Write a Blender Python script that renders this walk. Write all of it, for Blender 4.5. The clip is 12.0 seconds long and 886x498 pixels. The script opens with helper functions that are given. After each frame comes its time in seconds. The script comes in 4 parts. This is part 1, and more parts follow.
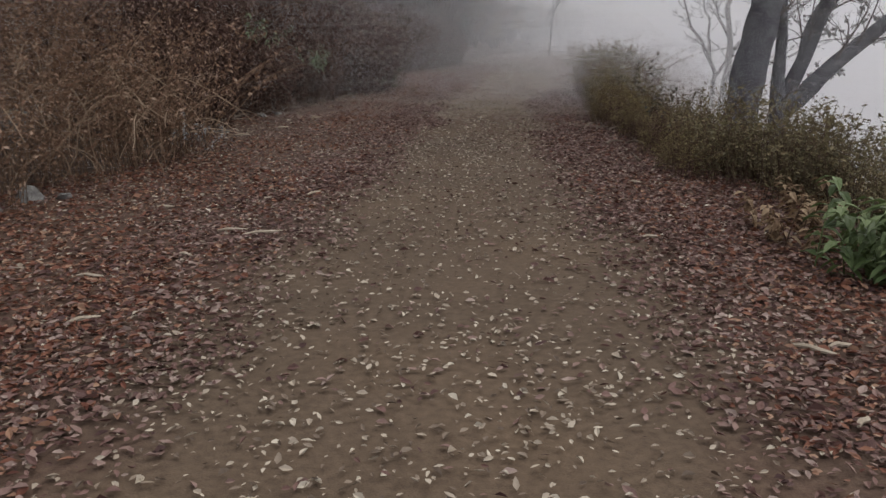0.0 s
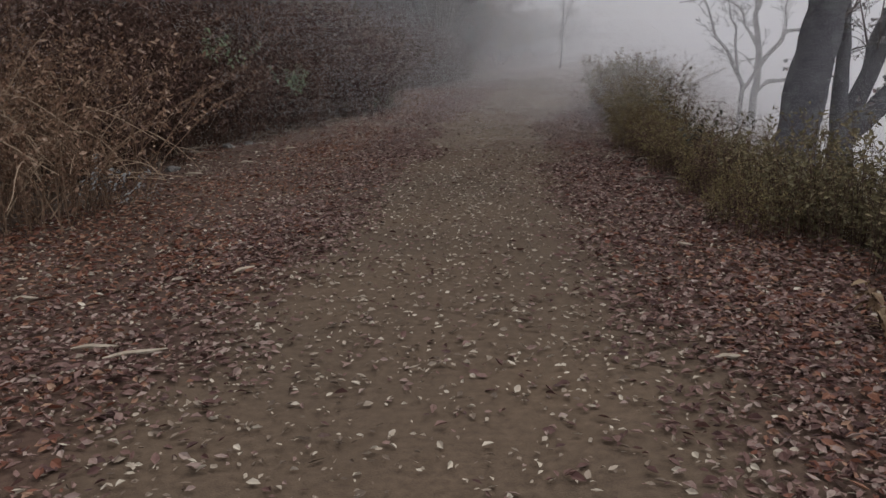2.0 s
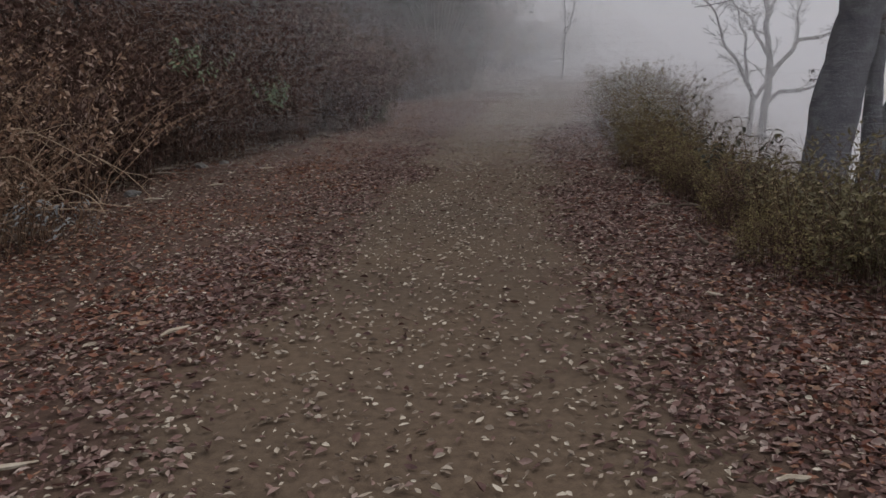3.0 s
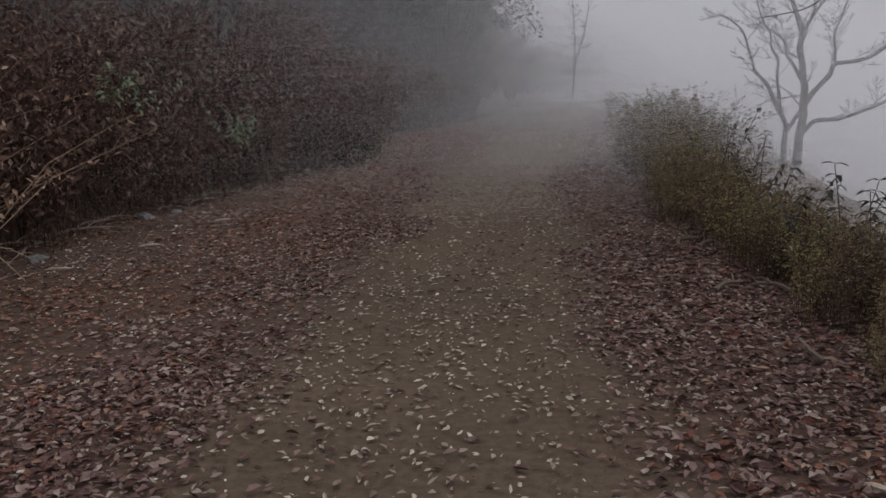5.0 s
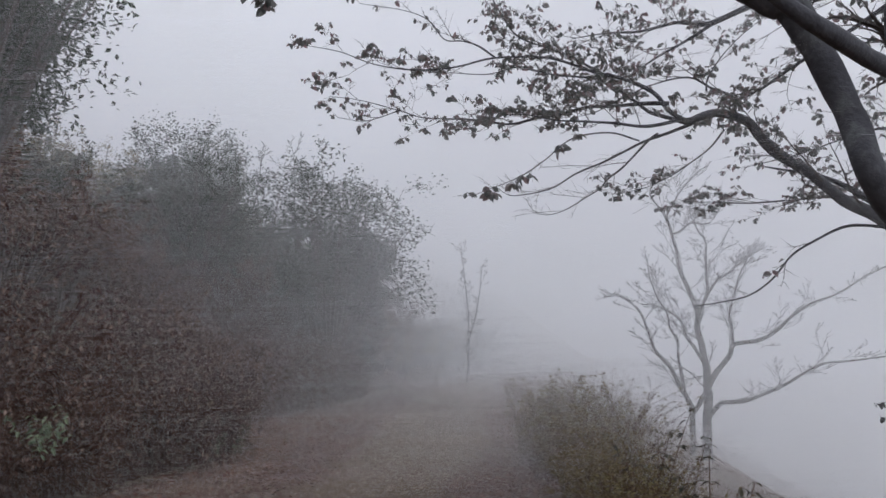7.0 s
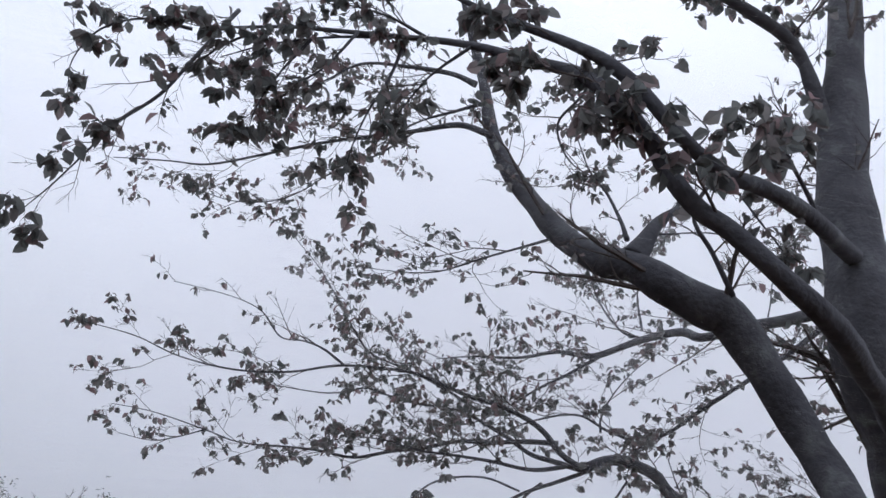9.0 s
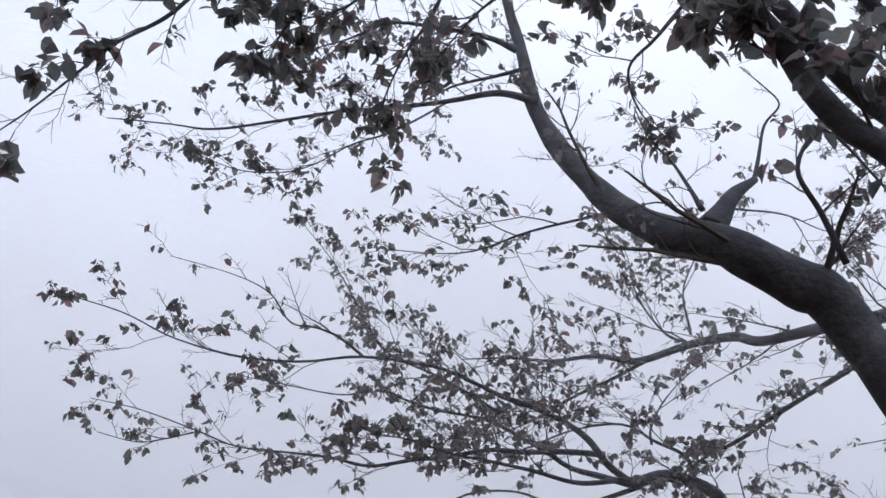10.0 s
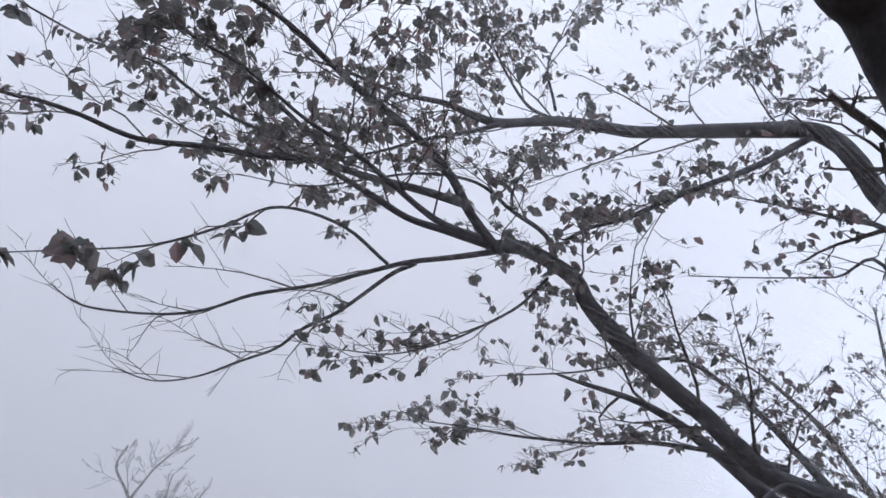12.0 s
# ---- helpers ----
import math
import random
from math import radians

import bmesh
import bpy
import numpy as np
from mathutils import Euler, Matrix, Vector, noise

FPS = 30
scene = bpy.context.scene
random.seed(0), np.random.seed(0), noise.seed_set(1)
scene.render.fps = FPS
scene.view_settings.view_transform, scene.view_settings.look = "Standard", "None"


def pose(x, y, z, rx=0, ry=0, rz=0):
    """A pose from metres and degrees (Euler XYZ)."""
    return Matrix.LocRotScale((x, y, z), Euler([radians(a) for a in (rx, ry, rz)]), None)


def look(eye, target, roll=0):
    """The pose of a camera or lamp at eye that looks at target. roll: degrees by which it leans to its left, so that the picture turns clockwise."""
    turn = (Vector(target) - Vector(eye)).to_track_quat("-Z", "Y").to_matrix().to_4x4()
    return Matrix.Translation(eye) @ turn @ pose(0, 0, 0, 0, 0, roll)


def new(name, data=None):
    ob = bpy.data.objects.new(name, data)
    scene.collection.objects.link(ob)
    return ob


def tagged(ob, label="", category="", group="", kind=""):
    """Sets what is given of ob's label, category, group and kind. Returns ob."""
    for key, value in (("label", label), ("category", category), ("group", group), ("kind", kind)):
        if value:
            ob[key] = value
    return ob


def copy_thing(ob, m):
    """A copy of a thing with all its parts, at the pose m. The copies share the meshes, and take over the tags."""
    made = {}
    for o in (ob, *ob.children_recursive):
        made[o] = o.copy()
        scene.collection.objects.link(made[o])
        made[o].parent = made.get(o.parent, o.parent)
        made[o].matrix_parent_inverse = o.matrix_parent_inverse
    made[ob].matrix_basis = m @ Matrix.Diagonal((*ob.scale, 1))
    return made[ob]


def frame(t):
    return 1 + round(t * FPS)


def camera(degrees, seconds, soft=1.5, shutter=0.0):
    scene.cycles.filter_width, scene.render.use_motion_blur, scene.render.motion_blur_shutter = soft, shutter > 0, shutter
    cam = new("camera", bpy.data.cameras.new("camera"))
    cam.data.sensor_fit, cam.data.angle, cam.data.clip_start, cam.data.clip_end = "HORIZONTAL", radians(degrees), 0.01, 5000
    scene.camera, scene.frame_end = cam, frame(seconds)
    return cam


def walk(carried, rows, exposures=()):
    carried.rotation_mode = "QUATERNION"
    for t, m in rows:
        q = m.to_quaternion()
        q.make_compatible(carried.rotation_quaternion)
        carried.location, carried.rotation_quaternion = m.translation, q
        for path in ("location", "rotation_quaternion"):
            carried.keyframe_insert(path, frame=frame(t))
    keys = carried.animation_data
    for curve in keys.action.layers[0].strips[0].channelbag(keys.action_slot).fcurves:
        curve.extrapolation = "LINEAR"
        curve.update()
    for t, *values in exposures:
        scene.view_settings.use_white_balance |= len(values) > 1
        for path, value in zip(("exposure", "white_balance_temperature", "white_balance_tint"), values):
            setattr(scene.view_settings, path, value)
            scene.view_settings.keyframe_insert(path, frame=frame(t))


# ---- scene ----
cam = camera(55.8, 12.0, soft=1.5)
METRES, EYE = 11.7, 1.5
ROWS = [
    (0.0, 0.0, 0.0, 0.0, -0.07, -14.72, 0.26),
    (0.5, 0.0028, 0.0502, -0.0005, 0.34, -14.56, 0.22),
    (1.0, 0.0085, 0.0969, -0.0005, 0.48, -14.26, 0.7),
    (1.5, 0.0161, 0.1465, -0.0002, 0.61, -13.96, 0.89),
    (2.0, 0.0205, 0.1901, -0.001, 0.61, -13.79, 1.18),
    (2.5, 0.0282, 0.2371, 0.0, 0.74, -13.47, 1.31),
    (3.0, 0.032, 0.283, -0.0016, 0.74, -13.11, 1.39),
    (5.0, 0.0416, 0.4681, -0.0036, 1.24, -11.27, 1.68),
    (5.5, 0.0445, 0.5117, -0.0001, 1.35, -10.37, 1.89),
    (6.0, 0.0495, 0.5541, 0.0032, 1.29, -5.65, 2.02),
    (6.5, 0.0549, 0.5947, 0.0091, -2.69, 0.63, 1.61),
    (7.0, 0.0626, 0.6313, 0.0144, -5.76, 6.87, 1.52),
    (7.5, 0.0637, 0.667, 0.0176, -10.4, 13.87, 1.64),
    (9.5, 0.0744, 0.8051, 0.0326, -19.71, 34.24, 1.24),
    (10.0, 0.0719, 0.8378, 0.0336, -20.27, 34.68, 0.67),
    (10.5, 0.0769, 0.8742, 0.0332, -24.51, 34.88, 0.86),
    (11.0, 0.0762, 0.9091, 0.0307, -32.44, 34.38, 0.98),
    (11.5, 0.0826, 0.9499, 0.0295, -39.82, 30.23, 0.53),
    (12.0, 0.0879, 0.9907, 0.0282, -45.39, 27.07, 0.13),
]
walk(cam, [(t, pose(METRES * x, METRES * y, EYE + METRES * z, 90 + pitch, roll, yaw)) for t, x, y, z, yaw, pitch, roll in ROWS],
     exposures=[(0.0, 0.75, 6900, 10), (2.5, 0.55, 6800, 11), (5.5, 0.4, 6600, 11), (6.5, 0.6, 6450, 10), (7.5, 0.65, 6300, 10), (9.3, 0.58, 6050, 11), (12.0, 0.6, 6050, 12)])

# ---- light: an overcast sky seen through fog ----
world = bpy.data.worlds.new("foggy_sky")
scene.world = world
world.use_nodes = True
wn, wl = world.node_tree.nodes, world.node_tree.links
bg = wn["Background"]
sky = wn.new("ShaderNodeTexSky")
sky.sky_type, sky.sun_disc, sky.sun_elevation, sky.sun_rotation = "NISHITA", False, radians(50), radians(40)
sky.dust_density = 6.0
pale = wn.new("ShaderNodeHueSaturation")
pale.inputs["Saturation"].default_value = 0.25
pale.inputs["Value"].default_value = 0.1
wl.new(sky.outputs[0], pale.inputs["Color"])
cloud = wn.new("ShaderNodeMix")
cloud.data_type = "RGBA"
cloud.inputs["Factor"].default_value = 0.96
cloud.inputs["B"].default_value = (0.60, 0.635, 0.735, 1)
wl.new(pale.outputs[0], cloud.inputs["A"])
wl.new(cloud.outputs["Result"], bg.inputs["Color"])
bg.inputs["Strength"].default_value = 1.15
sun = new("sun", bpy.data.lights.new("sun", "SUN"))
sun.data.energy, sun.data.angle, sun.data.color = 1.4, radians(70), (1.0, 0.97, 0.93)
sun.matrix_world = look((8, 10, 20), (0, 0, 0))


# ---- materials ----
def material(name, colours, rough=0.85, grain=8.0, relief=0.3, fine=60.0, islands=0.0, objects=0.0, thin=0.0, gloss=0.25, coords="Object"):
    """colours: 2 to 5 tones, spread by two scales of noise; islands, objects: how much each piece or thing varies."""
    m = bpy.data.materials.new(name)
    m.use_nodes = True
    n, l = m.node_tree.nodes, m.node_tree.links
    p = n["Principled BSDF"]
    p.inputs["Roughness"].default_value = rough
    p.inputs["Specular IOR Level"].default_value = gloss
    place = n.new("ShaderNodeTexCoord").outputs[coords]
    big, small = n.new("ShaderNodeTexNoise"), n.new("ShaderNodeTexNoise")
    big.inputs["Scale"].default_value, small.inputs["Scale"].default_value = grain, fine
    big.inputs["Detail"].default_value, small.inputs["Detail"].default_value = 5, 3
    l.new(place, big.inputs["Vector"]), l.new(place, small.inputs["Vector"])

    def mixed(a, b, k):
        s = n.new("ShaderNodeMath")
        s.operation, s.inputs[1].default_value = "MULTIPLY", k
        l.new(b, s.inputs[0])
        t = n.new("ShaderNodeMath")
        t.operation = "ADD"
        l.new(a, t.inputs[0]), l.new(s.outputs[0], t.inputs[1])
        return t.outputs[0]

    value = mixed(big.outputs["Fac"], small.outputs["Fac"], 0.35)
    total, low = 1.35, 0.42
    if islands:
        g = n.new("ShaderNodeNewGeometry")
        value, total, low = mixed(value, g.outputs["Random Per Island"], islands), total + islands, low
    if objects:
        o = n.new("ShaderNodeObjectInfo")
        value, total = mixed(value, o.outputs["Random"], objects), total + objects
    r = n.new("ShaderNodeMapRange")
    r.inputs["From Min"].default_value, r.inputs["From Max"].default_value = low, total - 0.42
    l.new(value, r.inputs["Value"])
    ramp = n.new("ShaderNodeValToRGB")
    while len(ramp.color_ramp.elements) < len(colours):
        ramp.color_ramp.elements.new(0.5)
    for i, (e, c) in enumerate(zip(ramp.color_ramp.elements, colours)):
        e.position, e.color = i / (len(colours) - 1), (*c, 1)
    l.new(r.outputs[0], ramp.inputs[0])
    l.new(ramp.outputs[0], p.inputs["Base Color"])
    if relief:
        b = n.new("ShaderNodeBump")
        b.inputs["Strength"].default_value, b.inputs["Distance"].default_value = relief, 0.02
        l.new(small.outputs["Fac"], b.inputs["Height"])
        l.new(b.outputs[0], p.inputs["Normal"])
    if thin:
        t, mix = n.new("ShaderNodeBsdfTranslucent"), n.new("ShaderNodeMixShader")
        mix.inputs[0].default_value = thin
        l.new(ramp.outputs[0], t.inputs["Color"])
        l.new(p.outputs[0], mix.inputs[1]), l.new(t.outputs[0], mix.inputs[2])
        l.new(mix.outputs[0], n["Material Output"].inputs["Surface"])
    return m


SOIL = material("hill_soil", [(0.035, 0.024, 0.018), (0.075, 0.05, 0.036), (0.11, 0.08, 0.06)], 0.95, 1.5, 0.8, 30)
PALE_LEAF = material("pale_dead_leaf", [(0.05, 0.032, 0.022), (0.17, 0.128, 0.093), (0.33, 0.28, 0.215), (0.5, 0.45, 0.36)], 0.7, 20, 0.2, 90, islands=2.2, thin=0.1, gloss=0.3)
LITTER_LEAF = material("brown_dead_leaf", [(0.026, 0.011, 0.011), (0.08, 0.039, 0.032), (0.13, 0.07, 0.057), (0.2, 0.13, 0.108), (0.34, 0.275, 0.23)], 0.7, 20, 0.2, 90, islands=2.2, thin=0.1, gloss=0.3)
RUST_LEAF = material("rust_dead_leaf", [(0.06, 0.02, 0.012), (0.13, 0.046, 0.027), (0.19, 0.085, 0.05), (0.31, 0.21, 0.14)], 0.7, 20, 0.2, 90, islands=2.2, thin=0.1, gloss=0.3)
BARK = material("dark_bark", [(0.058, 0.055, 0.06), (0.078, 0.076, 0.082), (0.1, 0.099, 0.105), (0.16, 0.163, 0.162)], 0.95, 5, 0.6, 34)
TWIG = material("twig_bark", [(0.0672, 0.0576, 0.0528), (0.144, 0.12, 0.108)], 0.9, 10, 0.3, 60)
GREY_BARK = material("grey_bark", [(0.05, 0.045, 0.042), (0.10, 0.092, 0.085)], 0.9, 6, 0.5, 40)
TREE_LEAF = material("tree_leaf", [(0.11, 0.115, 0.112), (0.165, 0.17, 0.16), (0.22, 0.2, 0.19), (0.3, 0.185, 0.19)], 0.6, 10, 0.1, 60, islands=2.0, thin=0.7)
DRY_STEM = material("dry_stem", [(0.035, 0.02, 0.014), (0.07, 0.042, 0.028), (0.13, 0.08, 0.052)], 0.9, 12, 0.2, 60, islands=1.5, objects=0.5)
# low tones darkened: the thicket's shade is put into the leaf colour
DRY_LEAF = material("dry_weed_leaf", [(0.024, 0.012, 0.009), (0.058, 0.029, 0.021), (0.1, 0.058, 0.043), (0.42, 0.31, 0.25)], 0.9, 12, 0.1, 60, islands=2.0, objects=0.5, thin=0.12)
BRAMBLE_STEM = material("bramble_stem", [(0.07, 0.042, 0.028), (0.15, 0.095, 0.06), (0.26, 0.175, 0.115)], 0.9, 12, 0.2, 60, islands=1.5, objects=0.5)
BRAMBLE_LEAF = material("bramble_leaf", [(0.075, 0.04, 0.026), (0.16, 0.09, 0.058), (0.23, 0.145, 0.095), (0.42, 0.31, 0.23)], 0.9, 12, 0.1, 60, islands=2.0, objects=0.5, thin=0.12)
CANE = material("pale_cane", [(0.186, 0.129, 0.0858), (0.372, 0.272, 0.186)], 0.8, 10, 0.2, 60, islands=1.0)
OLIVE_LEAF = material("olive_shrub_leaf", [(0.085, 0.046, 0.026), (0.15, 0.108, 0.052), (0.22, 0.19, 0.085), (0.33, 0.24, 0.13)], 0.8, 12, 0.1, 60, islands=2.0, objects=0.5, thin=0.2)
DULL_GREEN = material("dull_green_leaf", [(0.02, 0.028, 0.018), (0.038, 0.05, 0.032), (0.06, 0.075, 0.05)], 0.7, 8, 0.1, 60, islands=2.0, objects=0.4, thin=0.2)
FRESH_GREEN = material("green_plant_leaf", [(0.0375, 0.0562, 0.0188), (0.075, 0.109, 0.0375), (0.128, 0.165, 0.0675)], 0.55, 12, 0.2, 50, islands=1.5, thin=0.2)
DARK_LEAF = material("dark_drooping_leaf", [(0.022, 0.024, 0.016), (0.045, 0.044, 0.028), (0.08, 0.066, 0.042)], 0.7, 12, 0.1, 60, islands=1.5, thin=0.2)
WEED_GREEN = material("weed_green", [(0.06, 0.075, 0.045), (0.11, 0.14, 0.08), (0.19, 0.22, 0.13)], 0.6, 12, 0.1, 60, islands=1.5, thin=0.2)
GREENISH = material("leafy_shrub_leaf", [(0.058, 0.048, 0.028), (0.11, 0.094, 0.052), (0.175, 0.148, 0.078), (0.27, 0.195, 0.115)], 0.75, 12, 0.1, 60, islands=2.0, objects=0.4, thin=0.2)
TAN_LEAF = material("withered_leaf", [(0.084, 0.049, 0.028), (0.175, 0.112, 0.063), (0.28, 0.21, 0.133)], 0.85, 12, 0.2, 60, islands=1.5, thin=0.15)
RUSTY_LEAF = material("rusty_bush_leaf", [(0.04, 0.02, 0.013), (0.095, 0.045, 0.028), (0.15, 0.075, 0.045), (0.24, 0.15, 0.1)], 0.85, 12, 0.1, 60, islands=2.0, objects=0.5, thin=0.12)
STICK = material("dead_stick_bark", [(0.07, 0.05, 0.038), (0.14, 0.108, 0.082), (0.22, 0.18, 0.14)], 0.9, 10, 0.4, 60, objects=0.6)
STONE = material("grey_stone", [(0.06, 0.056, 0.052), (0.12, 0.113, 0.104), (0.19, 0.18, 0.168)], 0.9, 5, 0.6, 40)
WOOD_CHIP = material("pale_wood", [(0.24, 0.192, 0.136), (0.4, 0.344, 0.264)], 0.8, 20, 0.3, 80)
PALE_SPRIG = material("pale_sprig_leaf", [(0.116, 0.112, 0.106), (0.198, 0.195, 0.188)], 0.8, 20, 0.1, 60, islands=1.0, thin=0.1)
# near-white, half translucent: for the thin strips that imitate fog
HAZE_STRANDS = material("haze_strands", [(0.985, 0.987, 0.99), (0.99, 0.992, 0.995)], 1.0, 0.2, 0.0, 1, thin=0.5)


def road_material():
    m = bpy.data.materials.new("dirt_track")
    m.use_nodes = True
    n, l = m.node_tree.nodes, m.node_tree.links
    p = n["Principled BSDF"]
    p.inputs["Roughness"].default_value, p.inputs["Specular IOR Level"].default_value = 0.92, 0.2
    pos = n.new("ShaderNodeTexCoord").outputs["Object"]
    uv = n.new("ShaderNodeUVMap")
    uv.uv_map = "across"
    sep = n.new("ShaderNodeSeparateXYZ")
    l.new(uv.outputs[0], sep.inputs[0])

    def noise_of(scale, detail=5):
        t = n.new("ShaderNodeTexNoise")
        t.inputs["Scale"].default_value, t.inputs["Detail"].default_value = scale, detail
        l.new(pos, t.inputs["Vector"])
        return t.outputs["Fac"]

    def math_of(op, a, b=None):
        t = n.new("ShaderNodeMath")
        t.operation = op
        for i, v in enumerate((a, b)):
            if isinstance(v, (int, float)):
                t.inputs[i].default_value = v
            elif v is not None:
                l.new(v, t.inputs[i])
        return t.outputs[0]

    patch, grit, fine = noise_of(1.3), noise_of(22), noise_of(140, 2)
    side = math_of("ADD", math_of("ABSOLUTE", sep.outputs[0]), math_of("MULTIPLY", math_of("SUBTRACT", patch, 0.5), 1.6))
    edge = n.new("ShaderNodeMapRange")
    edge.interpolation_type = "SMOOTHSTEP"
    edge.inputs["From Min"].default_value, edge.inputs["From Max"].default_value = 0.75, 1.5
    l.new(side, edge.inputs["Value"])

    def ramp_of(fac, a, b, c):
        r = n.new("ShaderNodeValToRGB")
        r.color_ramp.elements.new(0.5)
        for e, pos_, col in zip(r.color_ramp.elements, (0.3, 0.5, 0.72), (a, b, c)):
            e.position, e.color = pos_, (*col, 1)
        l.new(fac, r.inputs[0])
        return r.outputs[0]

    both = math_of("ADD", math_of("MULTIPLY", grit, 0.6), math_of("MULTIPLY", fine, 0.4))
    bare = ramp_of(both, (0.057, 0.039, 0.025), (0.084, 0.059, 0.039), (0.117, 0.085, 0.058))
    damp = ramp_of(both, (0.042, 0.025, 0.018), (0.07, 0.042, 0.03), (0.1, 0.066, 0.048))
    mix = n.new("ShaderNodeMix")
    mix.data_type = "RGBA"
    l.new(edge.outputs[0], mix.inputs["Factor"]), l.new(bare, mix.inputs["A"]), l.new(damp, mix.inputs["B"])
    tint = n.new("ShaderNodeMix")
    tint.data_type, tint.blend_type = "RGBA", "MULTIPLY"
    tint.inputs["Factor"].default_value = 1.0
    l.new(mix.outputs["Result"], tint.inputs["A"])
    l.new(ramp_of(noise_of(0.5), (0.8, 0.8, 0.8), (0.95, 0.93, 0.92), (1.1, 1.06, 1.0)), tint.inputs["B"])
    l.new(tint.outputs["Result"], p.inputs["Base Color"])
    b = n.new("ShaderNodeBump")
    b.inputs["Strength"].default_value, b.inputs["Distance"].default_value = 0.7, 0.015
    l.new(both, b.inputs["Height"]), l.new(b.outputs[0], p.inputs["Normal"])
    return m


ROAD = road_material()


# ---- mesh helpers ----
class Shape:
    """Corners and faces of one mesh."""

    def __init__(self):
        self.v, self.f = [], []

    def tube(self, pts, radii, sides=5):
        pts = [Vector(p) for p in pts]
        start = len(self.v)
        side = None
        for i, p in enumerate(pts):
            way = (pts[min(i + 1, len(pts) - 1)] - pts[max(i - 1, 0)]).normalized()
            if side is None:
                side = way.orthogonal().normalized()
            side = (side - way * side.dot(way)).normalized()
            up = way.cross(side)
            for k in range(sides):
                a = 2 * math.pi * k / sides
                self.v.append(p + (side * math.cos(a) + up * math.sin(a)) * radii[i])
        for i in range(len(pts) - 1):
            for k in range(sides):
                a, b = start + i * sides + k, start + i * sides + (k + 1) % sides
                self.f.append((a, b, b + sides, a + sides))
        self.f.append(tuple(start + k for k in reversed(range(sides))))
        self.f.append(tuple(start + (len(pts) - 1) * sides + k for k in range(sides)))

    def leaf(self, p, way, normal, length, width, fold=0.25, curl=0.15):
        way, normal = Vector(way).normalized(), Vector(normal)
        across = way.cross(normal)
        if across.length < 1e-4:
            across = way.orthogonal()
        across.normalize()
        up = across.cross(way)
        s, p = len(self.v), Vector(p)
        self.v += [p, p + way * length * 0.38 + across * width * 0.5 + up * width * fold, p + way * length * 0.38 - across * width * 0.5 + up * width * fold,
                   p + way * length * 0.42, p + way * length * 0.97 - up * length * curl,
                   p + way * length * 0.74 + across * width * 0.33 + up * (width * fold * 0.7 - length * curl * 0.5),
                   p + way * length * 0.74 - across * width * 0.33 + up * (width * fold * 0.7 - length * curl * 0.5)]
        self.f += [(s, s + 1, s + 3), (s, s + 3, s + 2), (s + 3, s + 1, s + 5, s + 4), (s + 3, s + 4, s + 6, s + 2)]

    def fleck(self, p, way, normal, length, width, fold):
        way, normal = Vector(way).normalized(), Vector(normal)
        across = way.cross(normal).normalized()
        up = across.cross(way)
        s, p = len(self.v), Vector(p)
        self.v += [p - way * length * 0.5, p + across * width * 0.5 + up * width * fold, p + way * length * 0.5 + up * width * fold * 0.4, p - across * width * 0.5 + up * width * fold]
        self.f += [(s, s + 1, s + 2), (s, s + 2, s + 3)]

    def mesh(self, name, mat, smooth=False):
        me = bpy.data.meshes.new(name)
        me.from_pydata([tuple(v) for v in self.v], [], self.f)
        me.materials.append(mat)
        if smooth:
            me.polygons.foreach_set("use_smooth", [True] * len(me.polygons))
        me.update()
        return me


def part(name, shape, mat, parent, label="", smooth=False):
    """One mesh under a thing or a part."""
    ob = new(name, shape.mesh(name, mat, smooth))
    ob.parent = parent
    return tagged(ob, label) if label else ob


def spline(pts, steps):
    """Catmull-Rom through the points."""
    pts = [Vector(p) for p in pts]
    ext = [pts[0] * 2 - pts[1]] + pts + [pts[-1] * 2 - pts[-2]]
    out = []
    for i in range(1, len(ext) - 2):
        a, b, c, d = ext[i - 1:i + 3]
        for k in range(steps):
            t = k / steps
            out.append(0.5 * (2 * b + (c - a) * t + (2 * a - 5 * b + 4 * c - d) * t * t + (3 * b - a - 3 * c + d) * t ** 3))
    return out + [pts[-1]]


def lerp_table(table, v):
    return float(np.interp(v, [a for a, _ in table], [b for _, b in table]))


LEFT_EDGE = [(-60, -7), (0, -4.9), (6, -4.5), (8.2, -3.95), (9.4, -3.45), (10.6, -3.2), (12.6, -3.9), (13.7, -3.9), (15.3, -3.4), (17.0, -2.9), (18.1, -2.75), (20.5, -1.7), (22.6, -1.4), (24, -2.0), (28.7, -2.1), (36, 0.0), (54, 4.2), (75, 12.0), (110, 30)]
RIGHT_EDGE = [(-60, 1.5), (0, 2.5), (8.2, 2.6), (9, 2.5), (11.5, 2.5), (13.8, 2.58), (15, 2.75), (18, 3.2), (21, 3.7), (24, 4.2), (30, 5.4), (45, 8.6), (75, 18.0), (110, 38)]
MIDDLE = [(-60, -2.0), (0, -0.2), (2.5, -0.1), (5.7, 0.14), (9, 0.2), (11, 0.42), (14, 0.78), (18, 1.0), (23.5, 2.1), (32, 3.2), (55, 7.4), (75, 15.0), (110, 34)]
HALF_WIDTH = [(0, 1.25), (5, 1.15), (9, 0.92), (14, 0.82), (18, 0.88), (24, 1.1), (110, 1.3)]


def edges(y):
    return lerp_table(LEFT_EDGE, y), lerp_table(RIGHT_EDGE, y)


def middle(y):
    return lerp_table(MIDDLE, y)


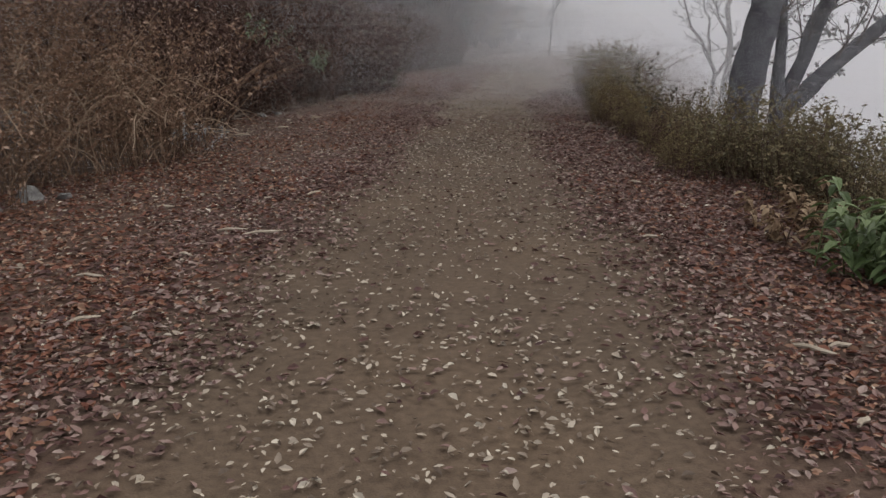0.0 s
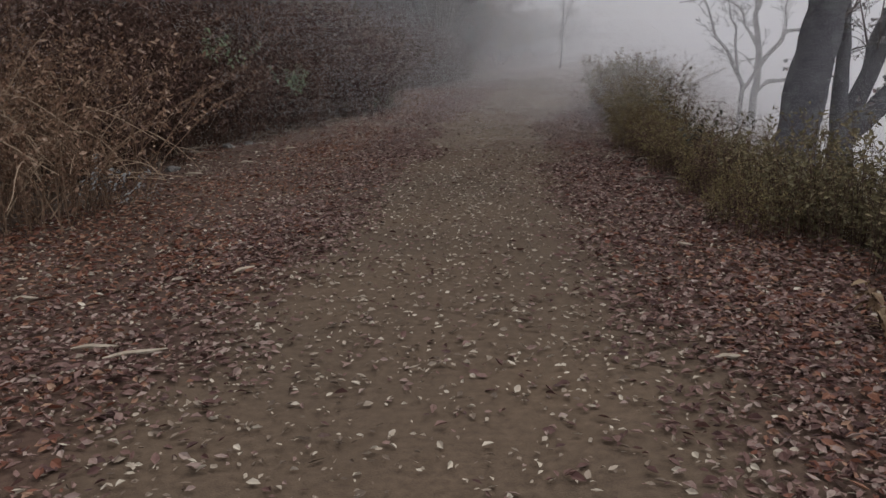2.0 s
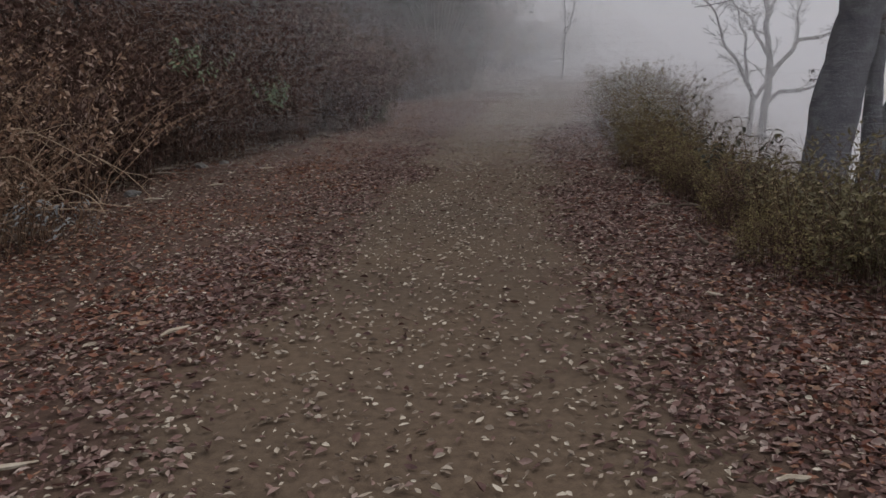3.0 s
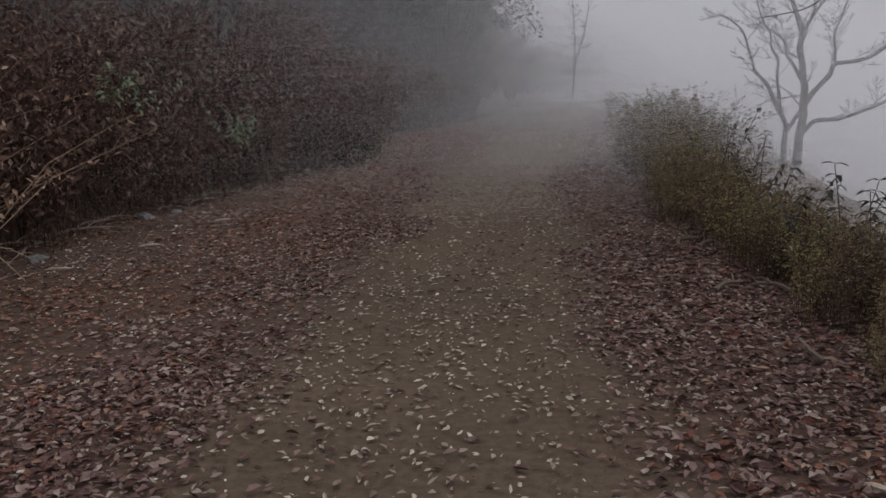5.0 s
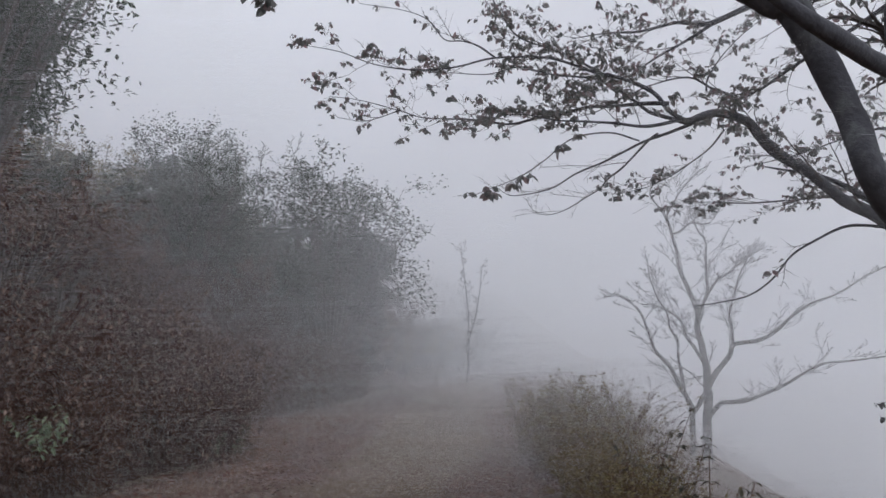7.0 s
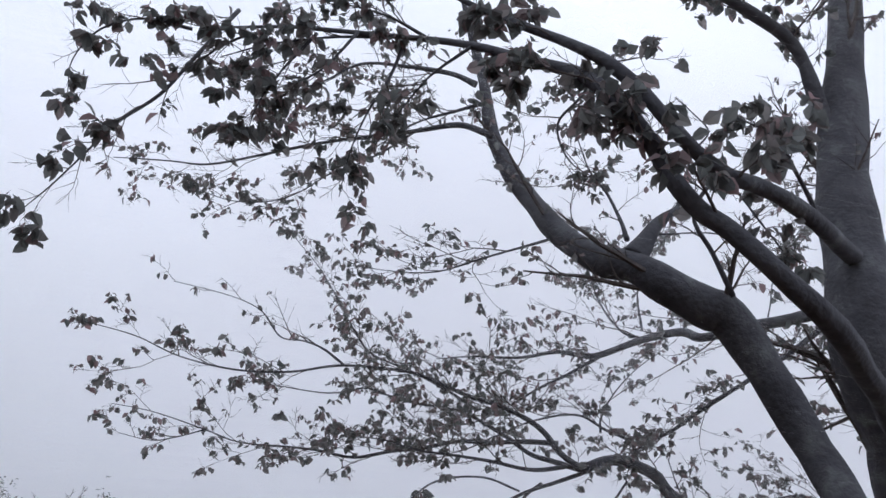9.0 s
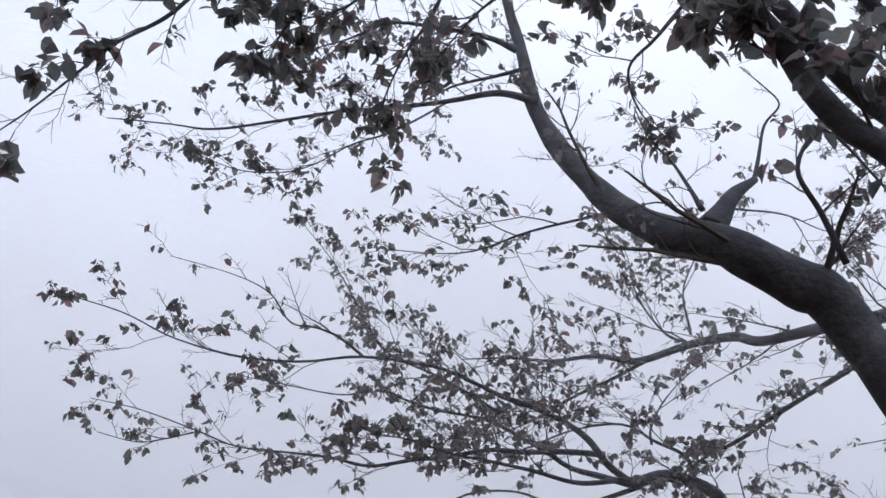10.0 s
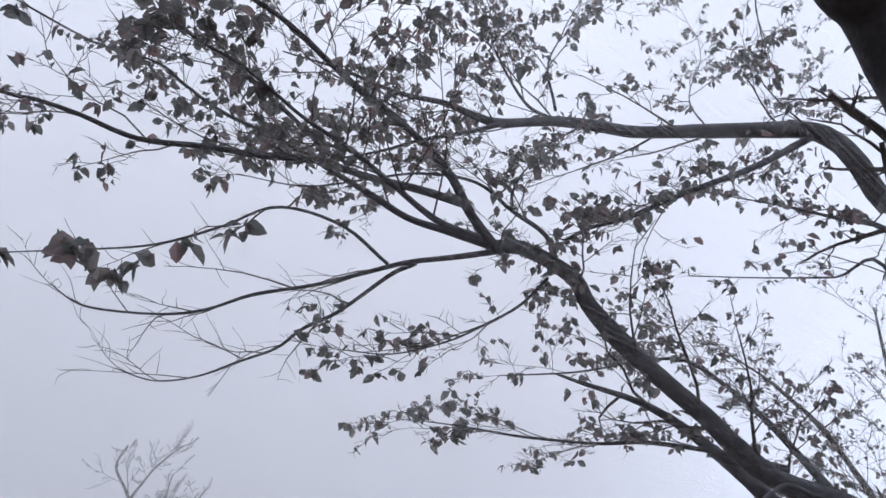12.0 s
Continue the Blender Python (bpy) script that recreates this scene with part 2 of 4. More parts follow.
def ground_z(x, y):
    xl, xr = edges(y)
    lump = noise.noise((x * 0.35, y * 0.35, 0.0))
    if x < xl:
        d = xl - x
        return 0.72 * max(0.0, d - 0.25) * (1 if d < 12 else 12 / d + 0.4 * (1 - 12 / d)) + lump * 0.35 * min(1.0, d / 2)
    if x > xr + 0.5:
        d = x - xr - 0.5
        return -(0.3 * d if d < 4 else 1.2 + 0.62 * (min(d, 40) - 4)) + lump * 0.3 * min(1.0, d / 2)
    return 0.0


def road_z(x, y):
    return 0.012 * noise.noise((x * 1.7, y * 0.6, 3.0)) + 0.008 * noise.noise((x * 5, y * 5, 1.0)) + 0.006


# ---- ground and track ----
def axis(core, fine, reach):
    out = list(np.arange(core[0], core[1] + 1e-6, fine))
    step = fine
    while out[-1] < reach[1]:
        step *= 1.35
        out.append(out[-1] + step)
    step, low = fine, [out[0]]
    while low[-1] > reach[0]:
        step *= 1.35
        low.append(low[-1] - step)
    return low[:0:-1] + out


s = Shape()
gx, gy = axis((-14, 14), 0.4, (-400, 400)), axis((-4, 50), 0.6, (-300, 500))
for y in gy:
    for x in gx:
        xl, xr = edges(y)
        z = ground_z(x, y)
        s.v.append((x, y, z - (0.03 if xl < x < xr + 0.5 else 0.0)))
for j in range(len(gy) - 1):
    for i in range(len(gx) - 1):
        a = j * len(gx) + i
        s.f.append((a, a + 1, a + 1 + len(gx), a + len(gx)))
ground = tagged(new("ground", s.mesh("ground", SOIL, True)), "dark brown hillside earth falling away beside the track", "ground", kind="structure")

s = Shape()
ys = list(np.arange(-14, 40, 0.25)) + list(np.arange(40, 112, 2.0))
cols = 34
for y in ys:
    xl, xr = edges(y)
    for i in range(cols + 1):
        x = xl - 0.5 + (xr - xl + 1.0) * i / cols
        s.v.append((x, y, road_z(x, y) - (0.05 if i in (0, cols) else 0)))
for j in range(len(ys) - 1):
    for i in range(cols):
        a = j * (cols + 1) + i
        s.f.append((a, a + 1, a + cols + 2, a + cols + 1))
me = s.mesh("road", ROAD, True)
uv = me.uv_layers.new(name="across")
for loop in me.loops:
    x, y, _ = me.vertices[loop.vertex_index].co
    uv.data[loop.index].uv = ((x - middle(y)) / lerp_table(HALF_WIDTH, y), y)
tagged(new("road", me), "bare brown dirt track strewn with dead leaves", "track", kind="structure")


# ---- fallen leaves ----
def strewn(name, label, mat, count, chance, size, seed):
    rng = random.Random(seed)
    s, made = Shape(), 0
    while made < count:
        y = -1 + 31 * rng.random() ** 1.1
        xl, xr = edges(y)
        x = rng.uniform(xl - 0.4, xr + 0.5)
        patch = noise.noise((x * 0.9, y * 0.7, seed * 3.1)) + 0.5 * noise.noise((x * 2.6, y * 2.6, seed * 1.7))
        if rng.random() > chance((x - middle(y)) / lerp_table(HALF_WIDTH, y), y, patch):
            continue
        made += 1
        L = rng.uniform(*size) * (0.7 + 0.6 * rng.random())
        a = rng.uniform(0, 6.3)
        tilt = rng.gauss(0, 0.35)
        way = (math.cos(a), math.sin(a), 0.3 * math.sin(tilt))
        normal = (rng.gauss(0, 0.5), rng.gauss(0, 0.5), 1)
        p = (x, y, road_z(x, y) + 0.006 + 0.012 * rng.random())
        if y < 9:
            s.leaf((p[0], p[1], p[2] + 0.004), way, normal, L, L * rng.uniform(0.35, 0.6), rng.uniform(0.05, 0.5), rng.uniform(-0.25, 0.1))
        else:
            s.fleck(p, way, normal, L, L * rng.uniform(0.35, 0.6), rng.uniform(0.05, 0.5))
    return tagged(new(name, s.mesh(name, mat)), label, "leaves", kind="stuff")


def on_track(u, y, patch):
    return max(0.0, min(1.0, (0.75 if abs(u) < 1.1 else 0.5) + 0.55 * patch))


def on_verge(u, y, patch):
    band = min(1.0, max(0.05, (abs(u) + 0.2 * patch - 0.75) / 0.7))
    fade = 1.0 if u > 0 else max(0.18, 1.0 - max(0.0, -u - 1.75) * 1.1)
    fade *= lerp_table([(2, 0.45), (5, 0.85), (7, 1.0)], y)
    return max(0.0, min(1.0, band * fade * (0.65 + 0.7 * patch)))


def on_bank(u, y, patch):
    near = max(0.0, 1 - y / 12)
    return max(0.0, min(1.0, (abs(u) - 1.0) / 0.7)) * (0.16 + 0.84 * near + 0.4 * patch)


strewn("pale_fallen_leaves", "pale dry leaf scraps scattered on the dirt track", PALE_LEAF, 42000, on_track, (0.02, 0.048), 1)
strewn("brown_fallen_leaves", "dense purplish brown dead leaves along both verges", LITTER_LEAF, 108000, on_verge, (0.028, 0.062), 2)
strewn("rust_fallen_leaves", "rust coloured dead leaves at the track's edge", RUST_LEAF, 46000, on_bank, (0.03, 0.065), 3)


def rough_tube(shape, pts, radii, sides, seed, steps=5, wobble=0.03):
    path = spline(pts, steps)
    rr = np.interp(np.linspace(0, len(pts) - 1, len(path)), range(len(pts)), radii)
    path = [p + Vector((noise.noise(p * 1.9 + Vector((seed, 0, 0))), noise.noise(p * 1.9 + Vector((0, seed, 0))), 0)) * wobble for p in path]
    rr = [r * (1 + 0.16 * noise.noise(p * 5 + Vector((0, 0, seed)))) for r, p in zip(rr, path)]
    shape.tube(path, rr, sides)
    return path


# ---- shrubs and weeds ----
def weed_shapes(seed, height, spread, stems, leaves, size, droop=0.5, lean=0.25):
    """Stems and leaves of one clump of upright weeds."""
    rng = random.Random(seed)
    st, lf = Shape(), Shape()
    for _ in range(stems):
        a, r = rng.uniform(0, 6.3), spread * math.sqrt(rng.random())
        base = Vector((math.cos(a) * r, math.sin(a) * r, -0.12))
        h = height * rng.uniform(0.55, 1.08)
        bend = Vector((rng.gauss(0, lean), rng.gauss(0, lean), 0)) * h
        pts = [base, base + bend * 0.15 + Vector((0, 0, h * 0.4)), base + bend * 0.5 + Vector((0, 0, h * 0.75)), base + bend + Vector((0, 0, h))]
        r0 = rng.uniform(0.003, 0.006)
        st.tube(pts, [r0, r0 * 0.8, r0 * 0.55, 0.0015], 3)
        for _ in range(rng.randint(1, 3)):
            t = rng.uniform(0.35, 0.9)
            q = base + bend * t * t + Vector((0, 0, h * t))
            w = Vector((rng.gauss(0, 1), rng.gauss(0, 1), 0.9)).normalized() * h * rng.uniform(0.12, 0.3)
            st.tube([q, q + w * 0.6, q + w + Vector((0, 0, -0.02))], [0.0025, 0.002, 0.001], 3)
            for _ in range(leaves // 3):
                k = rng.uniform(0.4, 1.05)
                L = size * rng.uniform(0.5, 1.2)
                lf.fleck(q + w * k + Vector((rng.gauss(0, 0.02), rng.gauss(0, 0.02), rng.gauss(0, 0.02))), (rng.gauss(0, 0.7), rng.gauss(0, 0.7), -droop), (rng.gauss(0, 1), rng.gauss(0, 1), 0.6), L, L * rng.uniform(0.3, 0.55), 0.25)
        for _ in range(leaves):
            t = 1 - 0.85 * rng.random() ** 1.3
            q = base + bend * t * t + Vector((rng.gauss(0, 0.025), rng.gauss(0, 0.025), h * t))
            L = size * rng.uniform(0.5, 1.2)
            lf.fleck(q, (rng.gauss(0, 0.7), rng.gauss(0, 0.7), -droop), (rng.gauss(0, 1), rng.gauss(0, 1), 0.6), L, L * rng.uniform(0.3, 0.55), 0.25)
    return st, lf


def bush_shapes(seed, height, spread, limbs, leaves, size):
    """A rounded, uneven woody bush: stems that fork twice, leaves along the outer twigs."""
    rng = random.Random(seed)
    st, lf = Shape(), Shape()
    for _ in range(limbs):
        a = rng.uniform(0, 6.3)
        tip = Vector((math.cos(a) * spread * rng.random() ** 0.6, math.sin(a) * spread * rng.random() ** 0.6, height * rng.uniform(0.45, 1.0)))
        mid = tip * 0.5 + Vector((rng.gauss(0, 0.1), rng.gauss(0, 0.1), height * 0.08))
        st.tube([Vector((0, 0, -0.2)), mid, tip], [0.025 * height / 2, 0.015 * height / 2, 0.004], 4)
        for _ in range(6):
            q = mid.lerp(tip, rng.uniform(0.1, 1.0))
            w = Vector((rng.gauss(0, 1), rng.gauss(0, 1), rng.gauss(0.3, 0.7))).normalized() * height * rng.uniform(0.1, 0.24)
            st.tube([q, q + w * 0.5, q + w], [0.006, 0.004, 0.002], 3)
            for _ in range(leaves):
                k = rng.uniform(0.2, 1.1)
                L = size * rng.uniform(0.6, 1.3)
                lf.fleck(q + w * k + Vector((rng.gauss(0, 0.05), rng.gauss(0, 0.05), rng.gauss(0, 0.05))) * height / 2, (rng.gauss(0, 1), rng.gauss(0, 1), rng.gauss(-0.2, 0.5)), (rng.gauss(0, 0.7), rng.gauss(0, 0.7), 1), L, L * rng.uniform(0.35, 0.6), 0.2)
    return st, lf


def plant(name, shapes, stem_mat, leaf_mat, label, category, group):
    root = tagged(new(name), label, category, group)
    tagged(part("stem", shapes[0], stem_mat, root), kind="stuff")
    tagged(part("foliage", shapes[1], leaf_mat, root), kind="stuff")
    return root


def placed(protos, spots, seed, low=0.8, high=1.2, tall=None):
    """Each proto takes the first spots itself, the rest are copies."""
    rng = random.Random(seed)
    for i, (x, y) in enumerate(spots):
        k = rng.uniform(low, high) * (tall(y) if tall else 1.0)
        ob = protos[i % len(protos)]
        m = pose(x, y, ground_z(x, y), rng.gauss(0, 4), rng.gauss(0, 4), rng.uniform(0, 360))
        if i >= len(protos):
            ob = copy_thing(ob, m)
        else:
            ob.matrix_basis = m
        ob.scale = (k, k, k * rng.uniform(0.9, 1.1))


rng = random.Random(5)
weeds = [plant("dry_weed_clump", weed_shapes(10 + i, 1.75, 0.5, 34, 20, 0.09, 0.6, 0.28), DRY_STEM, DRY_LEAF, "tall dry brown weed clump with withered leaves on the bank", "weeds", "dry weeds on the bank") for i in range(5)]
spots = []
for y in np.arange(1.0, 40, 0.42):
    xl = edges(y)[0]
    for d in (0.15, 0.75, 1.4):
        spots.append((xl - d + rng.gauss(0, 0.14), y + rng.uniform(-0.2, 0.2)))
placed(weeds, [q for q in spots if q[1] > 10.6], 21, 0.75, 1.2)
brambles = [plant("bramble_clump", weed_shapes(15 + i, 1.6, 0.55, 40, 16, 0.06, 0.4, 0.5), BRAMBLE_STEM, BRAMBLE_LEAF, "tangled tan bramble clump with dry twigs on the bank", "bramble", "brambles on the bank") for i in range(3)]
placed(brambles, [q for q in spots if q[1] <= 10.6], 26, 0.75, 1.15)

brush = [plant("dark_bush", bush_shapes(30 + i, 2.6, 1.3, 26, 26, 0.085), TWIG, (DRY_LEAF, RUSTY_LEAF, DULL_GREEN, OLIVE_LEAF)[i], "tangled brown hillside bush, half bare" if i < 2 else "dull green hillside bush in fog", "bush", "bushes on the hillside") for i in range(4)]
spots = []
for y in np.arange(-7, 60, 1.5):
    xl = edges(y)[0]
    for d in (2.4, 4.2, 6.4, 9.0):
        spots.append((xl - d + rng.gauss(0, 0.4), y + rng.gauss(0, 0.5)))
for y in np.arange(38, 78, 1.3):
    spots.append((edges(y)[0] - 1.0 + rng.gauss(0, 0.3), y))
placed(brush, spots, 22, 0.7, 1.25)

hedge = [plant("olive_shrub", weed_shapes(50 + i, 1.25, 0.42, 40, 20, 0.055, 0.1, 0.26), DRY_STEM, OLIVE_LEAF if i < 3 else DRY_LEAF, "low olive and rust coloured shrub at the drop", "shrub", "shrubs along the drop") for i in range(4)]
spots = []
for y in np.arange(8.4, 20.4, 0.33):
    xr = edges(y)[1]
    for d in (0.12, 0.45, 0.8):
        spots.append((xr + d + rng.gauss(0, 0.1), y + rng.uniform(-0.15, 0.15)))
placed(hedge, spots, 23, 0.65, 1.3, lambda y: lerp_table([(8, 0.37), (11, 0.41), (13, 0.47), (16, 0.59), (20, 0.92)], y))


greens = [plant("leafy_shrub", weed_shapes(60 + i, 1.15, 0.36, 34, 16, 0.065, 0.3, 0.16), DRY_STEM, GREENISH, "leafy olive green shrub round the tree's foot", "shrub", "leafy shrubs at the tree's foot") for i in range(3)]
spots = []
for y in np.arange(7.2, 12.4, 0.34):
    xr = edges(y)[1]
    for d in (0.45, 0.95, 1.5) if y < 10.4 else (0.5,):
        spots.append((xr + d + rng.gauss(0, 0.12), y + rng.uniform(-0.15, 0.15)))
for y in np.arange(4.6, 7.2, 0.4):
    for d in (0.9, 1.5, 2.1):
        spots.append((edges(y)[1] + d + rng.gauss(0, 0.12), y + rng.uniform(-0.15, 0.15)))
placed(greens, [q for q in spots if (q[0] - 4.54) ** 2 + (q[1] - 12.6) ** 2 > 0.2], 24, 0.7, 1.05, lambda y: lerp_table([(4, 0.8), (7, 0.85), (8.8, 0.95), (9.6, 0.6), (12.4, 0.5)], y))

crowns = [plant("hillside_tree", bush_shapes(80 + i, 6.0, 2.6, 46, 60, 0.13), TWIG, DULL_GREEN, "dull green leafy tree on the hillside, half lost in fog", "tree", "leafy trees on the hillside") for i in range(3)]
for i, (x, y, k) in enumerate(((-7.4, 25.0, 1.35), (-0.4, 38.0, 1.3), (-8.5, 27.0, 1.0), (-4.2, 33.0, 0.9), (-9.5, 16.0, 0.95), (-11.5, 22.0, 1.0), (-5.6, 41.0, 1.0), (0.4, 46.0, 1.0))):
    m = pose(x, y, ground_z(x, y), 0, 0, 77 * i)
    ob = copy_thing(crowns[i % 3], m) if i > 2 else crowns[i]
    ob.matrix_basis = m
    ob.scale = (k, k, k)


def big_leaf_plant(name, label, seed, stems, height, size, mat):
    """Leaning stems with pairs of large pointed leaves."""
    r, root = random.Random(seed), tagged(new(name), label, "plant")
    for _ in range(stems):
        st, lf = Shape(), Shape()
        a, base = r.uniform(0, 6.3), Vector((r.gauss(0, 0.16), r.gauss(0, 0.16), -0.05))
        h = height * r.uniform(0.6, 1.1)
        tip = base + Vector((math.cos(a) * h * 0.4, math.sin(a) * h * 0.4, h))
        mid = base.lerp(tip, 0.5) + Vector((0, 0, h * 0.1))
        path = spline([base, mid, tip], 4)
        st.tube(path, list(np.linspace(0.006, 0.003, len(path))), 4)
        for k in range(2, len(path)):
            for sgn in (-1, 1):
                b = a + sgn * 1.3 + r.gauss(0, 0.4)
                L = size * r.uniform(0.7, 1.15)
                lf.leaf(path[k], (math.cos(b), math.sin(b), r.uniform(-0.45, 0.25)), (r.gauss(0, 0.2), r.gauss(0, 0.2), 1), L, L * 0.4, 0.18, 0.28)
        stem = part("stem", st, DRY_STEM if mat is not FRESH_GREEN else mat, root)
        tagged(part("leaf", lf, mat, stem), kind="stuff")
    return root


for x, y, seed, h in ((2.6, 5.0, 1, 0.5), (2.85, 5.4, 2, 0.55), (2.8, 4.6, 3, 0.5), (3.1, 5.0, 4, 0.65), (3.3, 5.5, 14, 0.65)):
    big_leaf_plant("green_plant", "green plant with large pointed leaves at the verge", seed, 9, h, 0.17, FRESH_GREEN).matrix_basis = pose(x, y, ground_z(x, y), 0, 0, seed * 80)
for x, y, seed in ((2.62, 6.2, 5), (2.5, 5.75, 6), (2.9, 6.7, 7)):
    big_leaf_plant("withered_plant", "withered tan plant with curled leaves at the verge", seed, 8, 0.34, 0.11, TAN_LEAF).matrix_basis = pose(x, y, ground_z(x, y), 0, 0, seed * 80)
for x, y, z, seed in ((-2.32, 16.25, 0.77, 8), (-3.1, 14.2, 1.3, 9), (-1.35, 21.3, 0.1, 10)):
    big_leaf_plant("green_weed", "small green weed among the dry stalks", seed, 8, 0.45, 0.1, WEED_GREEN).matrix_basis = pose(x, y, z, 0, 20, seed * 80)
for x, y, seed, h in ((3.0, 11.65, 21, 0.8), (3.05, 11.2, 22, 0.7), (3.1, 10.8, 23, 0.55), (3.25, 14.6, 24, 1.05), (3.15, 13.4, 25, 0.85)):
    big_leaf_plant("dark_leaved_shrub", "dark drooping-leaved shrub rising out of the hedge", seed, 7, h, 0.1, DARK_LEAF).matrix_basis = pose(x, y, ground_z(x, y), 0, 0, seed * 80)
big_leaf_plant("pale_sprig", "sprig of whitish leaves at the thicket's foot", 12, 7, 0.3, 0.06, PALE_SPRIG).matrix_basis = pose(-2.75, 9.5, 0.25, 0, 25, 10)
big_leaf_plant("pale_sprig", "sprig of whitish leaves at the thicket's foot", 13, 5, 0.26, 0.055, PALE_SPRIG).matrix_basis = pose(-3.05, 9.7, 0.2, 0, 15, 70)


def cane(seed, root_at, reach, rise):
    r = random.Random(seed)
    a = r.uniform(-2.4, 0.9)
    p = Vector(root_at)
    w = Vector((math.cos(a), math.sin(a), 0)) * reach
    s = Shape()
    path = rough_tube(s, [p, p + w * 0.25 + Vector((0, 0, rise * 0.7)), p + w * 0.6 + Vector((0, 0, rise)), p + w * 1.0 + Vector((0, 0, rise * r.uniform(0.3, 0.85)))], [0.008, 0.0075, 0.006, 0.003], 5, seed, 4, 0.12)
    root = tagged(new("dry_cane", s.mesh("dry_cane", CANE)), "pale dry cane arching out of the thicket", "cane", "dry canes in the thicket")
    for _ in range(3):
        t, q = Shape(), path[r.randint(4, len(path) - 2)]
        v = Vector((r.gauss(0, 0.5), r.gauss(0, 0.5), r.gauss(0.1, 0.4))) * 0.5
        t.tube([q, q + v * 0.5 + Vector((0, 0, 0.03)), q + v], [0.004, 0.003, 0.0015], 4)
        part("side_shoot", t, CANE, root)


for k in range(46):
    y = 7.4 + 3.5 * rng.random()
    x = edges(y)[0] - rng.uniform(0.0, 0.7)
    cane(200 + k, (x, y, ground_z(x, y) - 0.05), rng.uniform(0.5, 1.5), rng.uniform(0.35, 1.25))


def stone(seed, at, size):
    s, r = bmesh.new(), random.Random(seed)
    bmesh.ops.create_icosphere(s, subdivisions=3, radius=1)
    for v in s.verts:
        k = 1 + 0.35 * noise.noise(v.co * 1.3 + Vector((seed, 0, 0))) + 0.12 * noise.noise(v.co * 4 + Vector((0, seed, 0)))
        v.co = Vector((v.co.x * size[0], v.co.y * size[1], v.co.z * size[2])) * k
    me = bpy.data.meshes.new("stone")
    s.to_mesh(me), s.free()
    me.materials.append(STONE)
    ob = tagged(new("stone", me), "rough grey stone at the foot of the bank", "stone", "stones at the bank")
    ob.matrix_basis = pose(*at, r.gauss(0, 12), r.gauss(0, 12), r.uniform(0, 360))


for k, (x, y, a, b, c) in enumerate(((-4.55, 8.6, 0.26, 0.3, 0.22), (-3.75, 7.45, 0.12, 0.16, 0.06), (-3.5, 7.6, 0.1, 0.07, 0.04), (-3.85, 6.95, 0.12, 0.1, 0.06), (-4.1, 7.3, 0.16, 0.12, 0.1), (-3.9, 7.8, 0.09, 0.1, 0.05), (-3.3, 12.6, 0.1, 0.08, 0.05), (-3.2, 15.0, 0.09, 0.1, 0.05), (-3.0, 15.4, 0.07, 0.06, 0.04))):
    stone(k + 1, (x, y, ground_z(x, y) + c * 0.4), (a, b, c))


def chip(seed, x, y, length, turn):
    """A splinter of wood with a bent, tapered body."""
    s = Shape()
    rough_tube(s, [(-length / 2, 0, 0), (-length * 0.15, 0.008, 0.006), (length * 0.2, -0.006, 0.004), (length / 2, 0.004, 0)], [0.006, 0.013, 0.012, 0.004], 6, seed, 3, 0.01)
    ob = tagged(new("wood_splinter", s.mesh("wood_splinter", WOOD_CHIP)), "pale splinter of wood lying on the track", "stick", "splinters on the track")
    ob.matrix_basis = pose(x, y, road_z(x, y) + 0.022, 0, 0, turn)


for k, (x, y, L, turn) in enumerate(((1.52, 5.96, 0.13, 10), (-2.2, 5.0, 0.18, -5), (-1.35, 6.1, 0.3, 25), (-1.6, 6.2, 0.22, 8), (-1.75, 5.5, 0.12, -30), (1.75, 3.7, 0.2, -40), (1.62, 2.95, 0.12, 50), (1.9, 3.75, 0.12, 10), (-1.9, 4.2, 0.16, 35), (-2.4, 7.1, 0.15, 5), (1.9, 8.2, 0.14, -20), (-1.2, 7.7, 0.2, 60), (-2.5, 13.2, 0.2, 30), (-2.9, 12.2, 0.22, 15), (-2.2, 14.6, 0.2, 40))):
    chip(k, x, y, L, turn)


def dead_stick(seed, x, y, length, turn):
    """A crooked grey-brown stick with one side twig, lying at the foot of the bank."""
    r, s = random.Random(seed), Shape()
    path = rough_tube(s, [(-length / 2, 0, 0.02), (-length * 0.2, r.gauss(0, 0.04), 0.05), (length * 0.2, r.gauss(0, 0.04), 0.04), (length / 2, 0, 0.01)], [0.016, 0.014, 0.011, 0.005], 6, seed, 4, 0.03)
    root = tagged(new("dead_stick", s.mesh("dead_stick", STICK)), "crooked grey-brown dead stick at the foot of the bank", "stick", "dead sticks at the bank")
    t, q = Shape(), path[len(path) // 2]
    t.tube([q, q + Vector((length * 0.15, length * 0.12, 0.04)), q + Vector((length * 0.3, length * 0.16, 0.02))], [0.008, 0.006, 0.003], 5)
    part("side_twig", t, STICK, root)
    root.matrix_basis = pose(x, y, ground_z(x, y) + 0.015, 0, 0, turn)


for k in range(26):
    y = rng.uniform(12.2, 20.5)
    dead_stick(400 + k, edges(y)[0] + rng.uniform(-0.15, 0.3), y, rng.uniform(0.35, 0.9), rng.uniform(20, 110))
    if k % 3 == 0:
        y = rng.uniform(8.8, 17)
        dead_stick(440 + k, edges(y)[1] - rng.uniform(-0.05, 0.25), y, rng.uniform(0.25, 0.5), rng.uniform(0, 180))


